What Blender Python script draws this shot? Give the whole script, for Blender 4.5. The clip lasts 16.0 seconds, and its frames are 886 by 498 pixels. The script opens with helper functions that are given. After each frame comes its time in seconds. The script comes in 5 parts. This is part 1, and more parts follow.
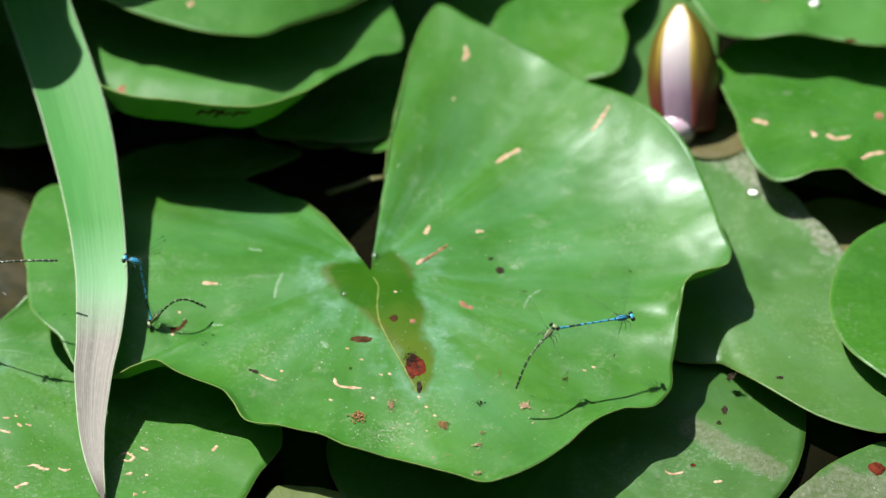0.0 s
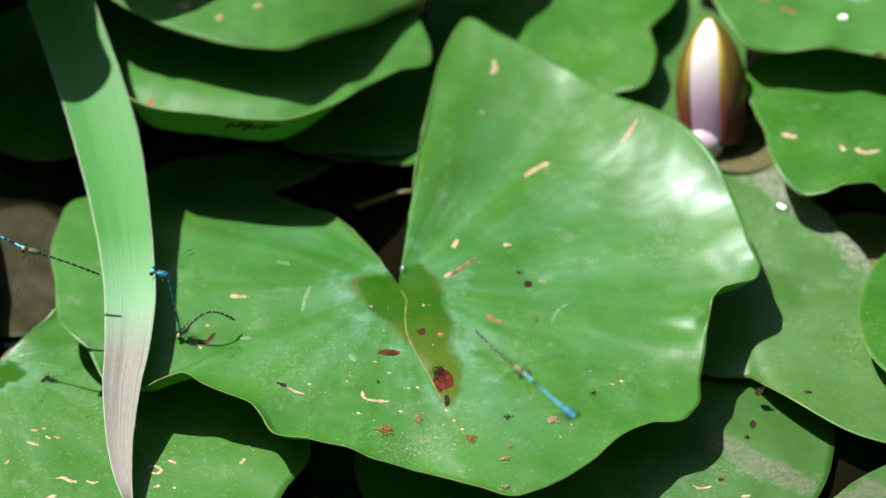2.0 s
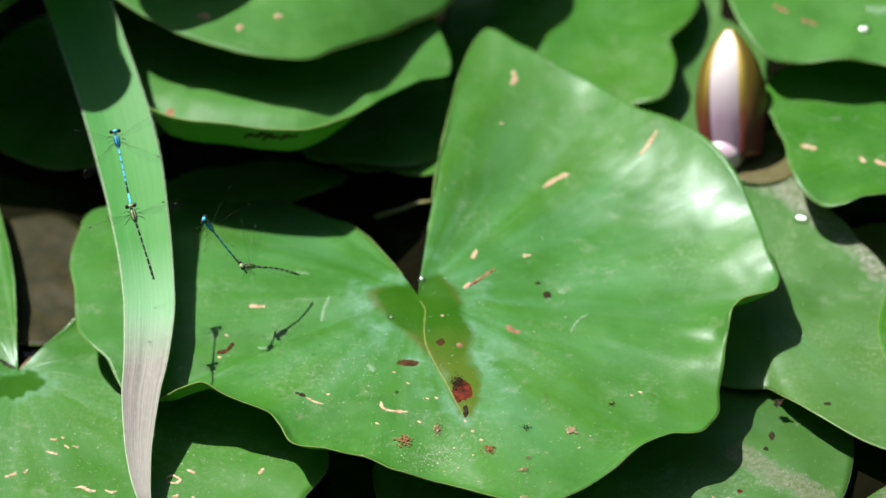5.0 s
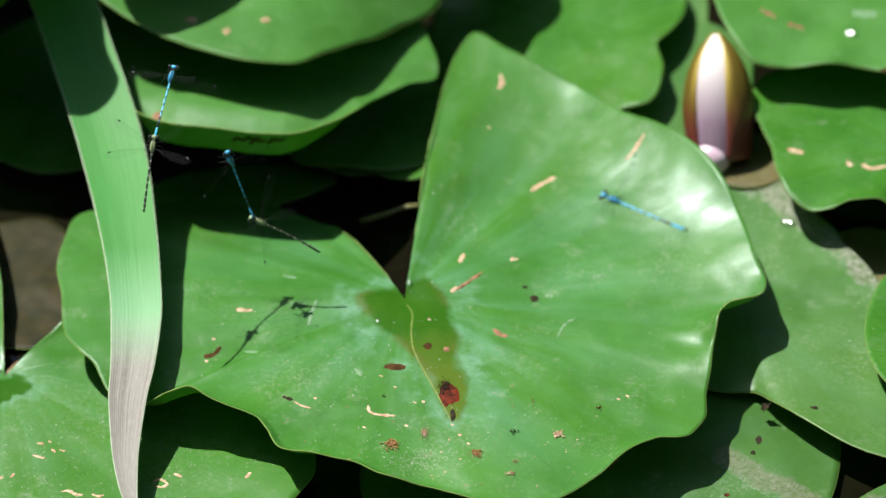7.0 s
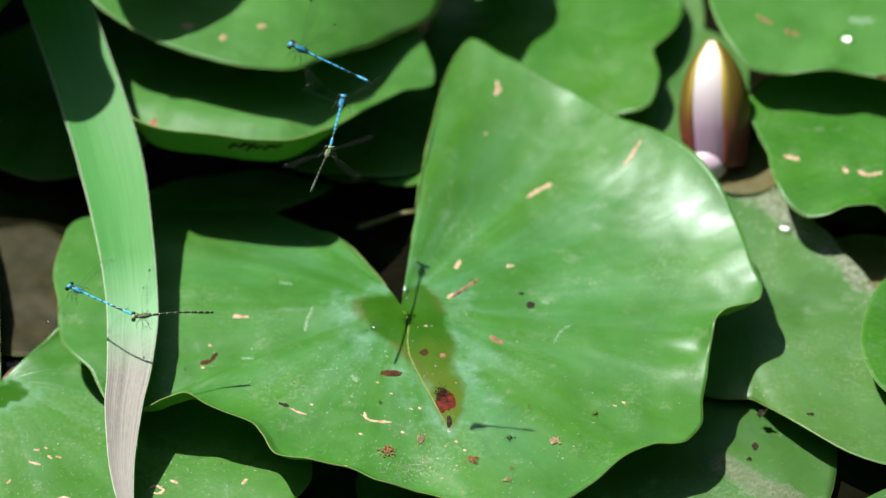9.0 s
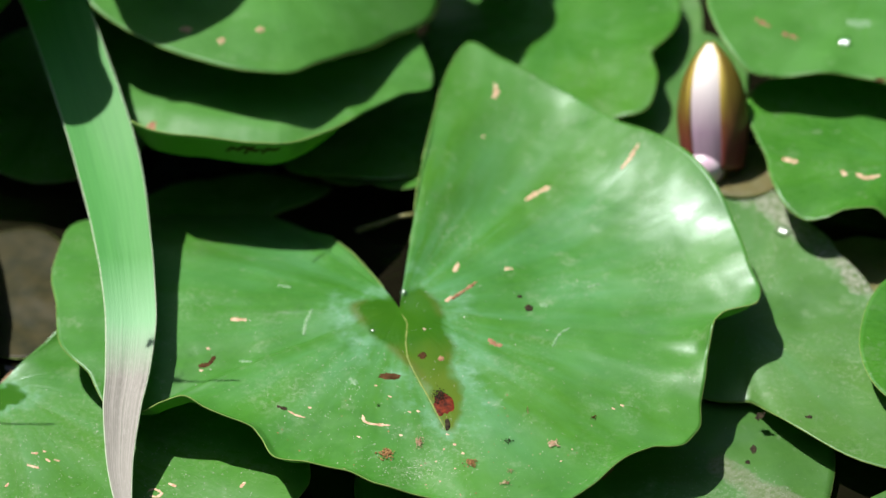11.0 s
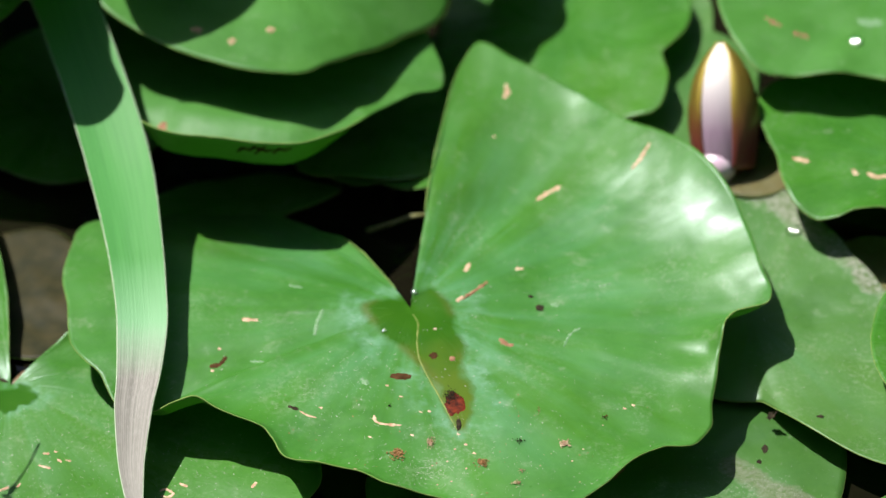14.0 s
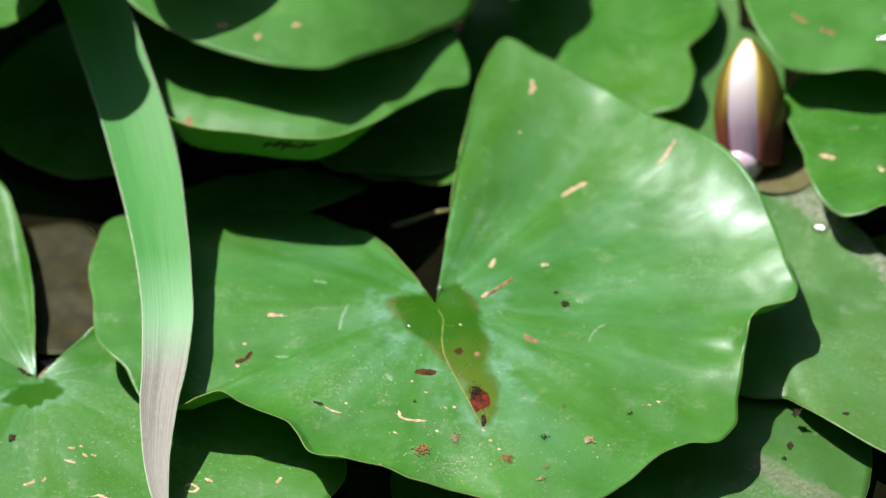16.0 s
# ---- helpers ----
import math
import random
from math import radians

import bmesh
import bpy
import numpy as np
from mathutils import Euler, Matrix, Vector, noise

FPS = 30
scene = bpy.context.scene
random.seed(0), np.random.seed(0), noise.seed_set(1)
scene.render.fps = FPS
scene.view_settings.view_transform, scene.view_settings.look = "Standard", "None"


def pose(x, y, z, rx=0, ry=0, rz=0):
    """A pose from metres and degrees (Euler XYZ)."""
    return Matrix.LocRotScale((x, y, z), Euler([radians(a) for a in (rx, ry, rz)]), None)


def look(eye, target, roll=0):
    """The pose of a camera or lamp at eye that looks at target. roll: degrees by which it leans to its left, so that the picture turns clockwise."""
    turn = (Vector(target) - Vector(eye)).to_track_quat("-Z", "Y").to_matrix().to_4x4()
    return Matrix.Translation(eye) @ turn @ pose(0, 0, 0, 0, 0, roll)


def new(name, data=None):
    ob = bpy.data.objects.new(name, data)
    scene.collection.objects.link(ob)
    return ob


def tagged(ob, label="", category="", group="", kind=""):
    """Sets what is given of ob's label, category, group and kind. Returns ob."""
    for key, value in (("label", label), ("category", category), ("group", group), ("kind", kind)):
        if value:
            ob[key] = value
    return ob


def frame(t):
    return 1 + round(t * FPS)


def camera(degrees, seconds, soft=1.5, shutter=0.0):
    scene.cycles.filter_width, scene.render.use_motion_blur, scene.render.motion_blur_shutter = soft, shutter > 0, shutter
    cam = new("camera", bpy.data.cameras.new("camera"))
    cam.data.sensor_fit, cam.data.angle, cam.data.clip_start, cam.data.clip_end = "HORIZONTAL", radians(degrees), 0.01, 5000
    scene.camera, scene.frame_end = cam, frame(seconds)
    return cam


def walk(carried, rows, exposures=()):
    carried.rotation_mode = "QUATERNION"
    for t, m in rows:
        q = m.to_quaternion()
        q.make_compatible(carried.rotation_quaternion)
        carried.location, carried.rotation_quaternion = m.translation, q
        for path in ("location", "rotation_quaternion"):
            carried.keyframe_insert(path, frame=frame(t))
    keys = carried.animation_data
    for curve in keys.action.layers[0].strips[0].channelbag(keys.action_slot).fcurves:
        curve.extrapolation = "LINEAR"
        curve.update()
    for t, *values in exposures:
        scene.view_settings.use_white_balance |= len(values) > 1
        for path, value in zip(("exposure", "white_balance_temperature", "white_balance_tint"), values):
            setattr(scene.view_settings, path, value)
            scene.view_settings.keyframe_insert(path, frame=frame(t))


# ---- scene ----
# All small sizes below are in millimetres and are turned into metres with MM.
MM = 0.001

# ---- camera: hand-held long lens on one spot, turning slightly ----
cam = camera(20.0, 16.0, soft=1.4, shutter=0.4)
EYE = (0.0, -0.8274, 0.6964)
cam.data.dof.use_dof = True
cam.data.dof.focus_distance = 1.0
cam.data.dof.aperture_fstop = 6.3
CAM_ROWS = [(0.0, 0.0, -0.0, 0.0), (0.5, 0.115, 0.148, 0.054), (1.0, 0.178, 0.336, 0.08), (1.5, 0.236, 0.484, 0.13), (2.0, 0.309, 0.638, 0.106), (2.5, 0.393, 0.815, 0.157), (3.0, 0.455, 0.957, 0.226), (3.5, 0.473, 1.033, 0.21), (4.0, 0.516, 1.121, 0.245), (6.5, 0.584, 0.899, 0.354), (7.0, 0.639, 0.781, 0.288), (7.5, 0.701, 0.657, 0.242), (8.0, 0.799, 0.622, 0.227), (8.5, 0.79, 0.65, 0.301), (9.0, 0.786, 0.699, 0.293), (11.5, 0.915, 0.64, 0.238), (12.0, 0.968, 0.615, 0.143), (12.5, 0.929, 0.637, 0.137), (13.0, 0.833, 0.7, 0.222), (13.5, 0.854, 0.818, 0.24), (14.0, 0.853, 0.91, 0.193), (14.5, 0.835, 1.008, 0.215), (15.0, 0.833, 1.147, 0.241), (15.5, 0.832, 1.29, 0.286), (16.0, 0.76, 1.486, 0.349)]
AIM = pose(*EYE, 52.0, 0, 0)
walk(cam, [(t, AIM @ pose(0, 0, 0, rx, ry, rz)) for t, rx, ry, rz in CAM_ROWS], exposures=[(0.0, 0.53), (16.0, 0.53)])

# ---- light: high sun from behind and to the side, clear sky ----
SUN_WAY = Vector((-0.46, 0.30, 1.0)).normalized()
sun = new("sun", bpy.data.lights.new("sun", "SUN"))
sun.data.energy, sun.data.angle, sun.data.color = 5.0, radians(0.55), (1.0, 0.97, 0.90)
sun.matrix_world = look(SUN_WAY * 3, (0, 0, 0))
world = bpy.data.worlds.new("sky")
scene.world = world
world.use_nodes = True
sky = world.node_tree.nodes.new("ShaderNodeTexSky")
sky.sky_type, sky.sun_disc, sky.dust_density = "NISHITA", False, 1.5
sky.sun_elevation = math.asin(SUN_WAY.z)
sky.sun_rotation = math.atan2(SUN_WAY.x, SUN_WAY.y)
background = world.node_tree.nodes["Background"]
background.inputs["Strength"].default_value = 0.071
world.node_tree.links.new(sky.outputs[0], background.inputs["Color"])


# ---- materials ----
class Nodes:
    """A small helper round one node tree."""

    def __init__(self, name):
        self.mat = bpy.data.materials.new(name)
        self.mat.use_nodes = True
        self.tree = self.mat.node_tree
        self.bsdf = self.tree.nodes["Principled BSDF"]
        self.out = self.tree.nodes["Material Output"]

    def add(self, kind, **inputs):
        node = self.tree.nodes.new("ShaderNode" + kind)
        for key, value in inputs.items():
            socket = node.inputs[key.replace("_", " ")]
            if hasattr(value, "is_output"):
                self.tree.links.new(value, socket)
            else:
                socket.default_value = value
        return node

    def link(self, a, b):
        self.tree.links.new(a, b)

    def noise(self, vector, scale, detail=3.0, rough=0.55):
        return self.add("TexNoise", Vector=vector, Scale=scale, Detail=detail, Roughness=rough).outputs["Fac"]

    def ramp(self, fac, lo, hi, a=0.0, b=1.0):
        node = self.add("MapRange", Value=fac, From_Min=lo, From_Max=hi, To_Min=a, To_Max=b)
        return node.outputs["Result"]

    def mix(self, fac, a, b):
        node = self.tree.nodes.new("ShaderNodeMix")
        node.data_type = "RGBA"
        for value, socket in ((fac, node.inputs[0]), (a, node.inputs[6]), (b, node.inputs[7])):
            if hasattr(value, "is_output"):
                self.link(value, socket)
            else:
                socket.default_value = (*value, 1) if isinstance(value, tuple) else value
        return node.outputs[2]

    def math(self, op, a, b=0.0):
        node = self.tree.nodes.new("ShaderNodeMath")
        node.operation = op
        for value, socket in ((a, node.inputs[0]), (b, node.inputs[1])):
            if hasattr(value, "is_output"):
                self.link(value, socket)
            else:
                socket.default_value = value
        return node.outputs[0]

    def bump(self, height, strength, distance):
        node = self.add("Bump", Height=height, Strength=strength, Distance=distance)
        self.link(node.outputs[0], self.bsdf.inputs["Normal"])
        return node.outputs[0]


def leaf_material(name, dark, light, rough, through_colour, through_share, dust=0.3, stain=False, spec=0.36, sheen_share=0.15, coat=0.28, film_patch=0.0):
    n = Nodes(name)
    pos = n.add("TexCoord").outputs["Object"]
    uv = n.add("UVMap").outputs[0]
    shade = n.noise(pos, 26.0, 4.0)
    fine = n.noise(pos, 420.0, 5.0, 0.75)
    colour = n.mix(n.ramp(shade, 0.32, 0.68), dark, light)
    colour = n.mix(n.ramp(fine, 0.35, 0.75, 0.0, 0.75), colour, light)
    colour = n.mix(n.ramp(n.noise(pos, 950.0, 3.0, 0.8), 0.50, 0.72, 0.0, 0.5), colour, dark)
    # pale sheen put into the colour, in streaks that run to the rim
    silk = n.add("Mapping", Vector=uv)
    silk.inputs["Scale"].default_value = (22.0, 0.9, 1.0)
    sheen_mask = n.math("MULTIPLY", n.ramp(n.noise(silk.outputs[0], 1.0, 4.0, 0.6), 0.36, 0.72), n.ramp(n.noise(pos, 13.0, 2.0), 0.30, 0.60))
    tired = n.ramp(n.noise(pos, 9.0, 3.0), 0.50, 0.70)
    colour = n.mix(n.math("MULTIPLY", tired, 0.2), colour, (0.105, 0.215, 0.022))
    # veins that fork outwards from the stalk: angle runs along u, the way to the rim along v
    split = n.tree.nodes.new("ShaderNodeSeparateXYZ")
    n.link(uv, split.inputs[0])
    # the painted sheen is strongest towards the stalk
    colour = n.mix(n.math("MULTIPLY", sheen_mask, n.ramp(split.outputs[1], 0.30, 0.90, sheen_share, sheen_share * 0.2)), colour, (0.17, 0.44, 0.29))
    warp = n.math("MULTIPLY", n.math("SUBTRACT", n.noise(pos, 30.0, 2.0), 0.5), 0.05)
    around = n.math("ADD", split.outputs[0], warp)
    ribs = n.math("ABSOLUTE", n.math("SINE", n.math("MULTIPLY", around, 44.0)))
    vein = n.math("MULTIPLY", n.ramp(ribs, 0.0, 0.34, 1.0, 0.0), n.math("MULTIPLY", n.ramp(split.outputs[1], 0.05, 0.75, 1.0, 0.15), n.ramp(split.outputs[1], 0.06, 0.22)))
    colour = n.mix(n.math("MULTIPLY", vein, 0.07), colour, light)
    # pale dust and dried splashes
    patch = n.ramp(n.noise(pos, 30.0, 4.0, 0.6), 0.50, 0.68)
    film = n.math("MULTIPLY", n.ramp(n.noise(pos, 520.0, 8.0, 0.78), 0.50, 0.66), patch)
    specks = n.ramp(n.add("TexVoronoi", Vector=pos, Scale=300.0).outputs["Distance"], 0.04, 0.13, 1.0, 0.0)
    rare = n.ramp(n.noise(pos, 90.0, 2.0), 0.56, 0.66)
    tiny = n.add("TexVoronoi", Vector=pos, Scale=650.0)
    dots = n.math("MULTIPLY", n.ramp(tiny.outputs["Distance"], 0.10, 0.24, 1.0, 0.0), n.ramp(n.noise(pos, 40.0, 3.0), 0.50, 0.62))
    specks = n.math("MAXIMUM", specks, n.math("MULTIPLY", dots, 0.8))
    smear = n.math("MULTIPLY", n.ramp(n.noise(pos, 75.0, 6.0, 0.75), 0.57, 0.78), 0.72)
    pale = n.math("MAXIMUM", n.math("MULTIPLY", film, 0.75), n.math("MAXIMUM", smear, n.math("MULTIPLY", n.math("MULTIPLY", specks, rare), 0.9)))
    colour = n.mix(n.math("MINIMUM", n.math("MULTIPLY", pale, dust), 0.9), colour, (0.42, 0.48, 0.36))
    ray = n.add("Mapping", Vector=uv)
    ray.inputs["Scale"].default_value = (90.0, 1.4, 1.0)
    pleat = n.noise(ray.outputs[0], 1.0, 3.0)
    streak = n.add("Mapping", Vector=uv)
    streak.inputs["Scale"].default_value = (40.0, 1.1, 1.0)
    worn = n.math("ADD", n.math("MULTIPLY", n.noise(streak.outputs[0], 1.0, 4.0, 0.6), 0.6), n.math("MULTIPLY", n.noise(pos, 60.0, 3.0), 0.4))
    gloss = n.ramp(worn, 0.35, 0.65, rough - 0.06, rough + 0.11)
    wax = n.ramp(sheen_mask, 0.0, 0.6, coat * 0.62, coat * 1.35)
    if stain:
        mark = n.add("Attribute")
        mark.attribute_name = "stain"
        wet = n.ramp(n.math("ADD", mark.outputs["Fac"], n.math("MULTIPLY", n.math("SUBTRACT", n.noise(pos, 70.0, 5.0), 0.5), 0.34)), 0.43, 0.53)
        # a mottled pale deposit dried on round the wet hollow
        ring = n.math("MULTIPLY", n.ramp(mark.outputs["Fac"], 0.02, 0.34), n.ramp(n.noise(pos, 75.0, 5.0, 0.65), 0.46, 0.68))
        colour = n.mix(n.math("MULTIPLY", ring, 0.68), colour, (0.22, 0.44, 0.31))
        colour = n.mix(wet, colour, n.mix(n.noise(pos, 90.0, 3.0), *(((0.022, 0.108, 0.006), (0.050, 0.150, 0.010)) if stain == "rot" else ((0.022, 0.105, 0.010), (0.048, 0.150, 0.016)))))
        if stain == "rot":
            place = n.tree.nodes.new("ShaderNodeSeparateXYZ")
            n.link(pos, place.inputs[0])
            sere = n.math("MULTIPLY", wet, n.ramp(n.math("ADD", place.outputs[1], n.math("MULTIPLY", n.noise(pos, 60.0, 4.0), 0.03)), -0.004, -0.030))
            colour = n.mix(n.math("MULTIPLY", sere, 0.62), colour, (0.135, 0.185, 0.026))
            margin = n.math("MULTIPLY", n.ramp(n.math("ABSOLUTE", n.math("SUBTRACT", mark.outputs["Fac"], 0.51)), 0.0, 0.08, 0.40, 0.0), n.ramp(n.noise(pos, 45.0, 2.0), 0.42, 0.6))
            colour = n.mix(margin, colour, (0.16, 0.13, 0.045))
        gloss = n.math("SUBTRACT", gloss, n.math("MULTIPLY", wet, 0.14))
        wax = n.math("MULTIPLY", wax, n.math("SUBTRACT", 1.0, n.math("MULTIPLY", wet, 0.9)))
    crumple = None
    if film_patch:
        # a papery dried film in a patch of its own, torn and crumpled
        mark = n.add("Attribute")
        mark.attribute_name = "stain"
        where = n.ramp(n.math("ADD", mark.outputs["Fac"], n.math("MULTIPLY", n.math("SUBTRACT", n.noise(pos, 110.0, 4.0, 0.6), 0.5), 1.1)), 0.34, 0.66)
        crumple = n.math("MULTIPLY", where, n.ramp(n.noise(pos, 430.0, 6.0, 0.7), 0.40, 0.62))
        colour = n.mix(n.math("MULTIPLY", where, 0.35), colour, (0.20, 0.19, 0.10))
        colour = n.mix(n.math("MULTIPLY", crumple, film_patch), colour, (0.46, 0.46, 0.40))
        gloss = n.math("SUBTRACT", gloss, n.math("MULTIPLY", crumple, 0.12))
    n.link(colour, n.bsdf.inputs["Base Color"])
    n.link(gloss, n.bsdf.inputs["Roughness"])
    n.bsdf.inputs["Specular IOR Level"].default_value = spec
    n.bsdf.inputs["Specular Tint"].default_value = (0.80, 0.96, 1.0, 1)
    n.link(wax, n.bsdf.inputs["Coat Weight"])
    n.bsdf.inputs["Coat Roughness"].default_value = 0.46
    relief = n.math("ADD", n.math("ADD", n.math("MULTIPLY", vein, -0.22), n.math("MULTIPLY", pleat, n.ramp(split.outputs[1], 0.1, 0.7, 0.03, 0.30))), n.math("ADD", n.math("MULTIPLY", shade, 0.35), n.math("MULTIPLY", fine, 0.11)))
    if crumple is not None:
        relief = n.math("ADD", relief, n.math("MULTIPLY", crumple, 0.8))
    n.bump(relief, 0.55, 0.0012)
    glow = n.add("BsdfTranslucent", Color=(*through_colour, 1))
    both = n.add("MixShader", Fac=through_share)
    n.link(n.bsdf.outputs[0], both.inputs[1])
    n.link(glow.outputs[0], both.inputs[2])
    n.link(both.outputs[0], n.out.inputs["Surface"])
    return n.mat


def plain_material(name, a, b, rough, scale=300.0, metal=0.0, bump=0.2, spec=0.5):
    n = Nodes(name)
    pos = n.add("TexCoord").outputs["Object"]
    grain = n.noise(pos, scale, 4.0)
    n.link(n.mix(n.ramp(grain, 0.3, 0.7), a, b), n.bsdf.inputs["Base Color"])
    n.bsdf.inputs["Roughness"].default_value = rough
    n.bsdf.inputs["Metallic"].default_value = metal
    n.bsdf.inputs["Specular IOR Level"].default_value = spec
    if bump:
        n.bump(grain, bump, 0.0004)
    return n.mat


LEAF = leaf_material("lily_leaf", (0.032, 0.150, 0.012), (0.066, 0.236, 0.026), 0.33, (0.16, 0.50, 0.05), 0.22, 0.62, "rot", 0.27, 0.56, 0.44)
LEAF_PLAIN = leaf_material("lily_leaf_plain", (0.031, 0.146, 0.012), (0.066, 0.226, 0.024), 0.27, (0.16, 0.50, 0.05), 0.22, 0.55, False, 0.30, 0.12)
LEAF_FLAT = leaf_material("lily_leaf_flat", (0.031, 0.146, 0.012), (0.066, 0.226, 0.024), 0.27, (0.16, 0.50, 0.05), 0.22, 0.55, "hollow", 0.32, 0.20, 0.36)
LEAF_MATTE = leaf_material("lily_leaf_matte", (0.044, 0.165, 0.020), (0.080, 0.250, 0.042), 0.50, (0.16, 0.50, 0.05), 0.22, 0.25, False, 0.22)
LEAF_DULL = leaf_material("lily_leaf_dull", (0.044, 0.140, 0.022), (0.080, 0.204, 0.040), 0.40, (0.16, 0.45, 0.04), 0.20, 0.55, film_patch=0.8)
LEAF_FILM = leaf_material("lily_leaf_filmed", (0.036, 0.118, 0.018), (0.066, 0.172, 0.032), 0.36, (0.16, 0.45, 0.04), 0.20, 0.6, film_patch=0.34)
LEAF_UNDER = leaf_material("lily_leaf_underside", (0.075, 0.190, 0.030), (0.120, 0.270, 0.050), 0.50, (0.20, 0.55, 0.05), 0.30, 0.10)
LEAF_RIM = plain_material("lily_leaf_edge", (0.13, 0.22, 0.05), (0.20, 0.28, 0.08), 0.8, spec=0.15)
BLADE_EDGE = plain_material("iris_blade_edge", (0.26, 0.36, 0.22), (0.42, 0.48, 0.36), 0.6)
LEAF_DEAD = leaf_material("lily_leaf_rotting", (0.090, 0.080, 0.025), (0.170, 0.140, 0.055), 0.45, (0.20, 0.18, 0.05), 0.12, 0.30)
LEAF_OLIVE = leaf_material("lily_leaf_olive", (0.080, 0.120, 0.024), (0.150, 0.190, 0.050), 0.45, (0.18, 0.30, 0.05), 0.15, 0.3)
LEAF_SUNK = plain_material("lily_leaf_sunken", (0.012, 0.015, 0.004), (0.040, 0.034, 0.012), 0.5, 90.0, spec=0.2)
SCAR = plain_material("leaf_scar", (0.38, 0.20, 0.12), (0.68, 0.52, 0.38), 0.75, 420.0, spec=0.15)
MIDRIB = plain_material("leaf_midrib", (0.13, 0.19, 0.035), (0.20, 0.25, 0.06), 0.5, 300.0, spec=0.25)
CRUMB = plain_material("brown_debris", (0.10, 0.035, 0.015), (0.48, 0.28, 0.12), 0.8, 1400.0, spec=0.15)
DARK_CRUMB = plain_material("black_debris", (0.010, 0.009, 0.006), (0.045, 0.035, 0.020), 0.8, 600.0, spec=0.08)
RED_ROT = plain_material("red_rot", (0.012, 0.005, 0.003), (0.17, 0.026, 0.010), 0.7, 420.0, bump=0.4, spec=0.12)
MALE_BLUE = plain_material("damselfly_blue", (0.03, 0.39, 0.80), (0.12, 0.61, 0.94), 0.30, 900.0)
BLACK = plain_material("damselfly_black", (0.008, 0.010, 0.012), (0.025, 0.028, 0.03), 0.3, 900.0)
FEMALE_GREEN = plain_material("damselfly_green", (0.24, 0.34, 0.13), (0.40, 0.46, 0.24), 0.4, 900.0)
FEMALE_RING = plain_material("damselfly_ring", (0.22, 0.26, 0.18), (0.40, 0.42, 0.33), 0.35, 900.0)
FEMALE_DARK = plain_material("damselfly_bronze", (0.014, 0.022, 0.016), (0.050, 0.058, 0.044), 0.25, 900.0)


def drop_material():
    n = Nodes("water_drop")
    clear = n.add("BsdfTransparent", Color=(0.97, 0.98, 0.97, 1))
    shine = n.add("BsdfGlossy", Color=(1, 1, 1, 1), Roughness=0.10)
    both = n.add("MixShader", Fac=n.math("ADD", n.add("Fresnel", IOR=1.45).outputs[0], 0.03))
    n.link(clear.outputs[0], both.inputs[1])
    n.link(shine.outputs[0], both.inputs[2])
    n.link(both.outputs[0], n.out.inputs["Surface"])
    return n.mat


DROP = drop_material()


def wing_material():
    n = Nodes("damselfly_wing")
    pos = n.add("TexCoord").outputs["Object"]
    cells = n.add("TexVoronoi", Vector=pos, Scale=900.0)
    cells.feature = "DISTANCE_TO_EDGE"
    veins = n.ramp(cells.outputs["Distance"], 0.02, 0.07, 1.0, 0.0)
    n.bsdf.inputs["Base Color"].default_value = (0.05, 0.06, 0.06, 1)
    n.bsdf.inputs["Roughness"].default_value = 0.5
    n.bsdf.inputs["Specular IOR Level"].default_value = 0.25
    clear = n.add("BsdfTransparent", Color=(0.97, 0.98, 0.98, 1))
    both = n.add("MixShader", Fac=n.ramp(veins, 0.0, 1.0, 0.015, 0.13))
    n.link(clear.outputs[0], both.inputs[1])
    n.link(n.bsdf.outputs[0], both.inputs[2])
    n.link(both.outputs[0], n.out.inputs["Surface"])
    return n.mat


WING = wing_material()
WING_VEIN_N = Nodes("damselfly_wing_vein")
WING_VEIN_N.bsdf.inputs["Base Color"].default_value = (0.03, 0.03, 0.03, 1)
WING_VEIN_N.bsdf.inputs["Alpha"].default_value = 0.22
WING_VEIN = WING_VEIN_N.mat


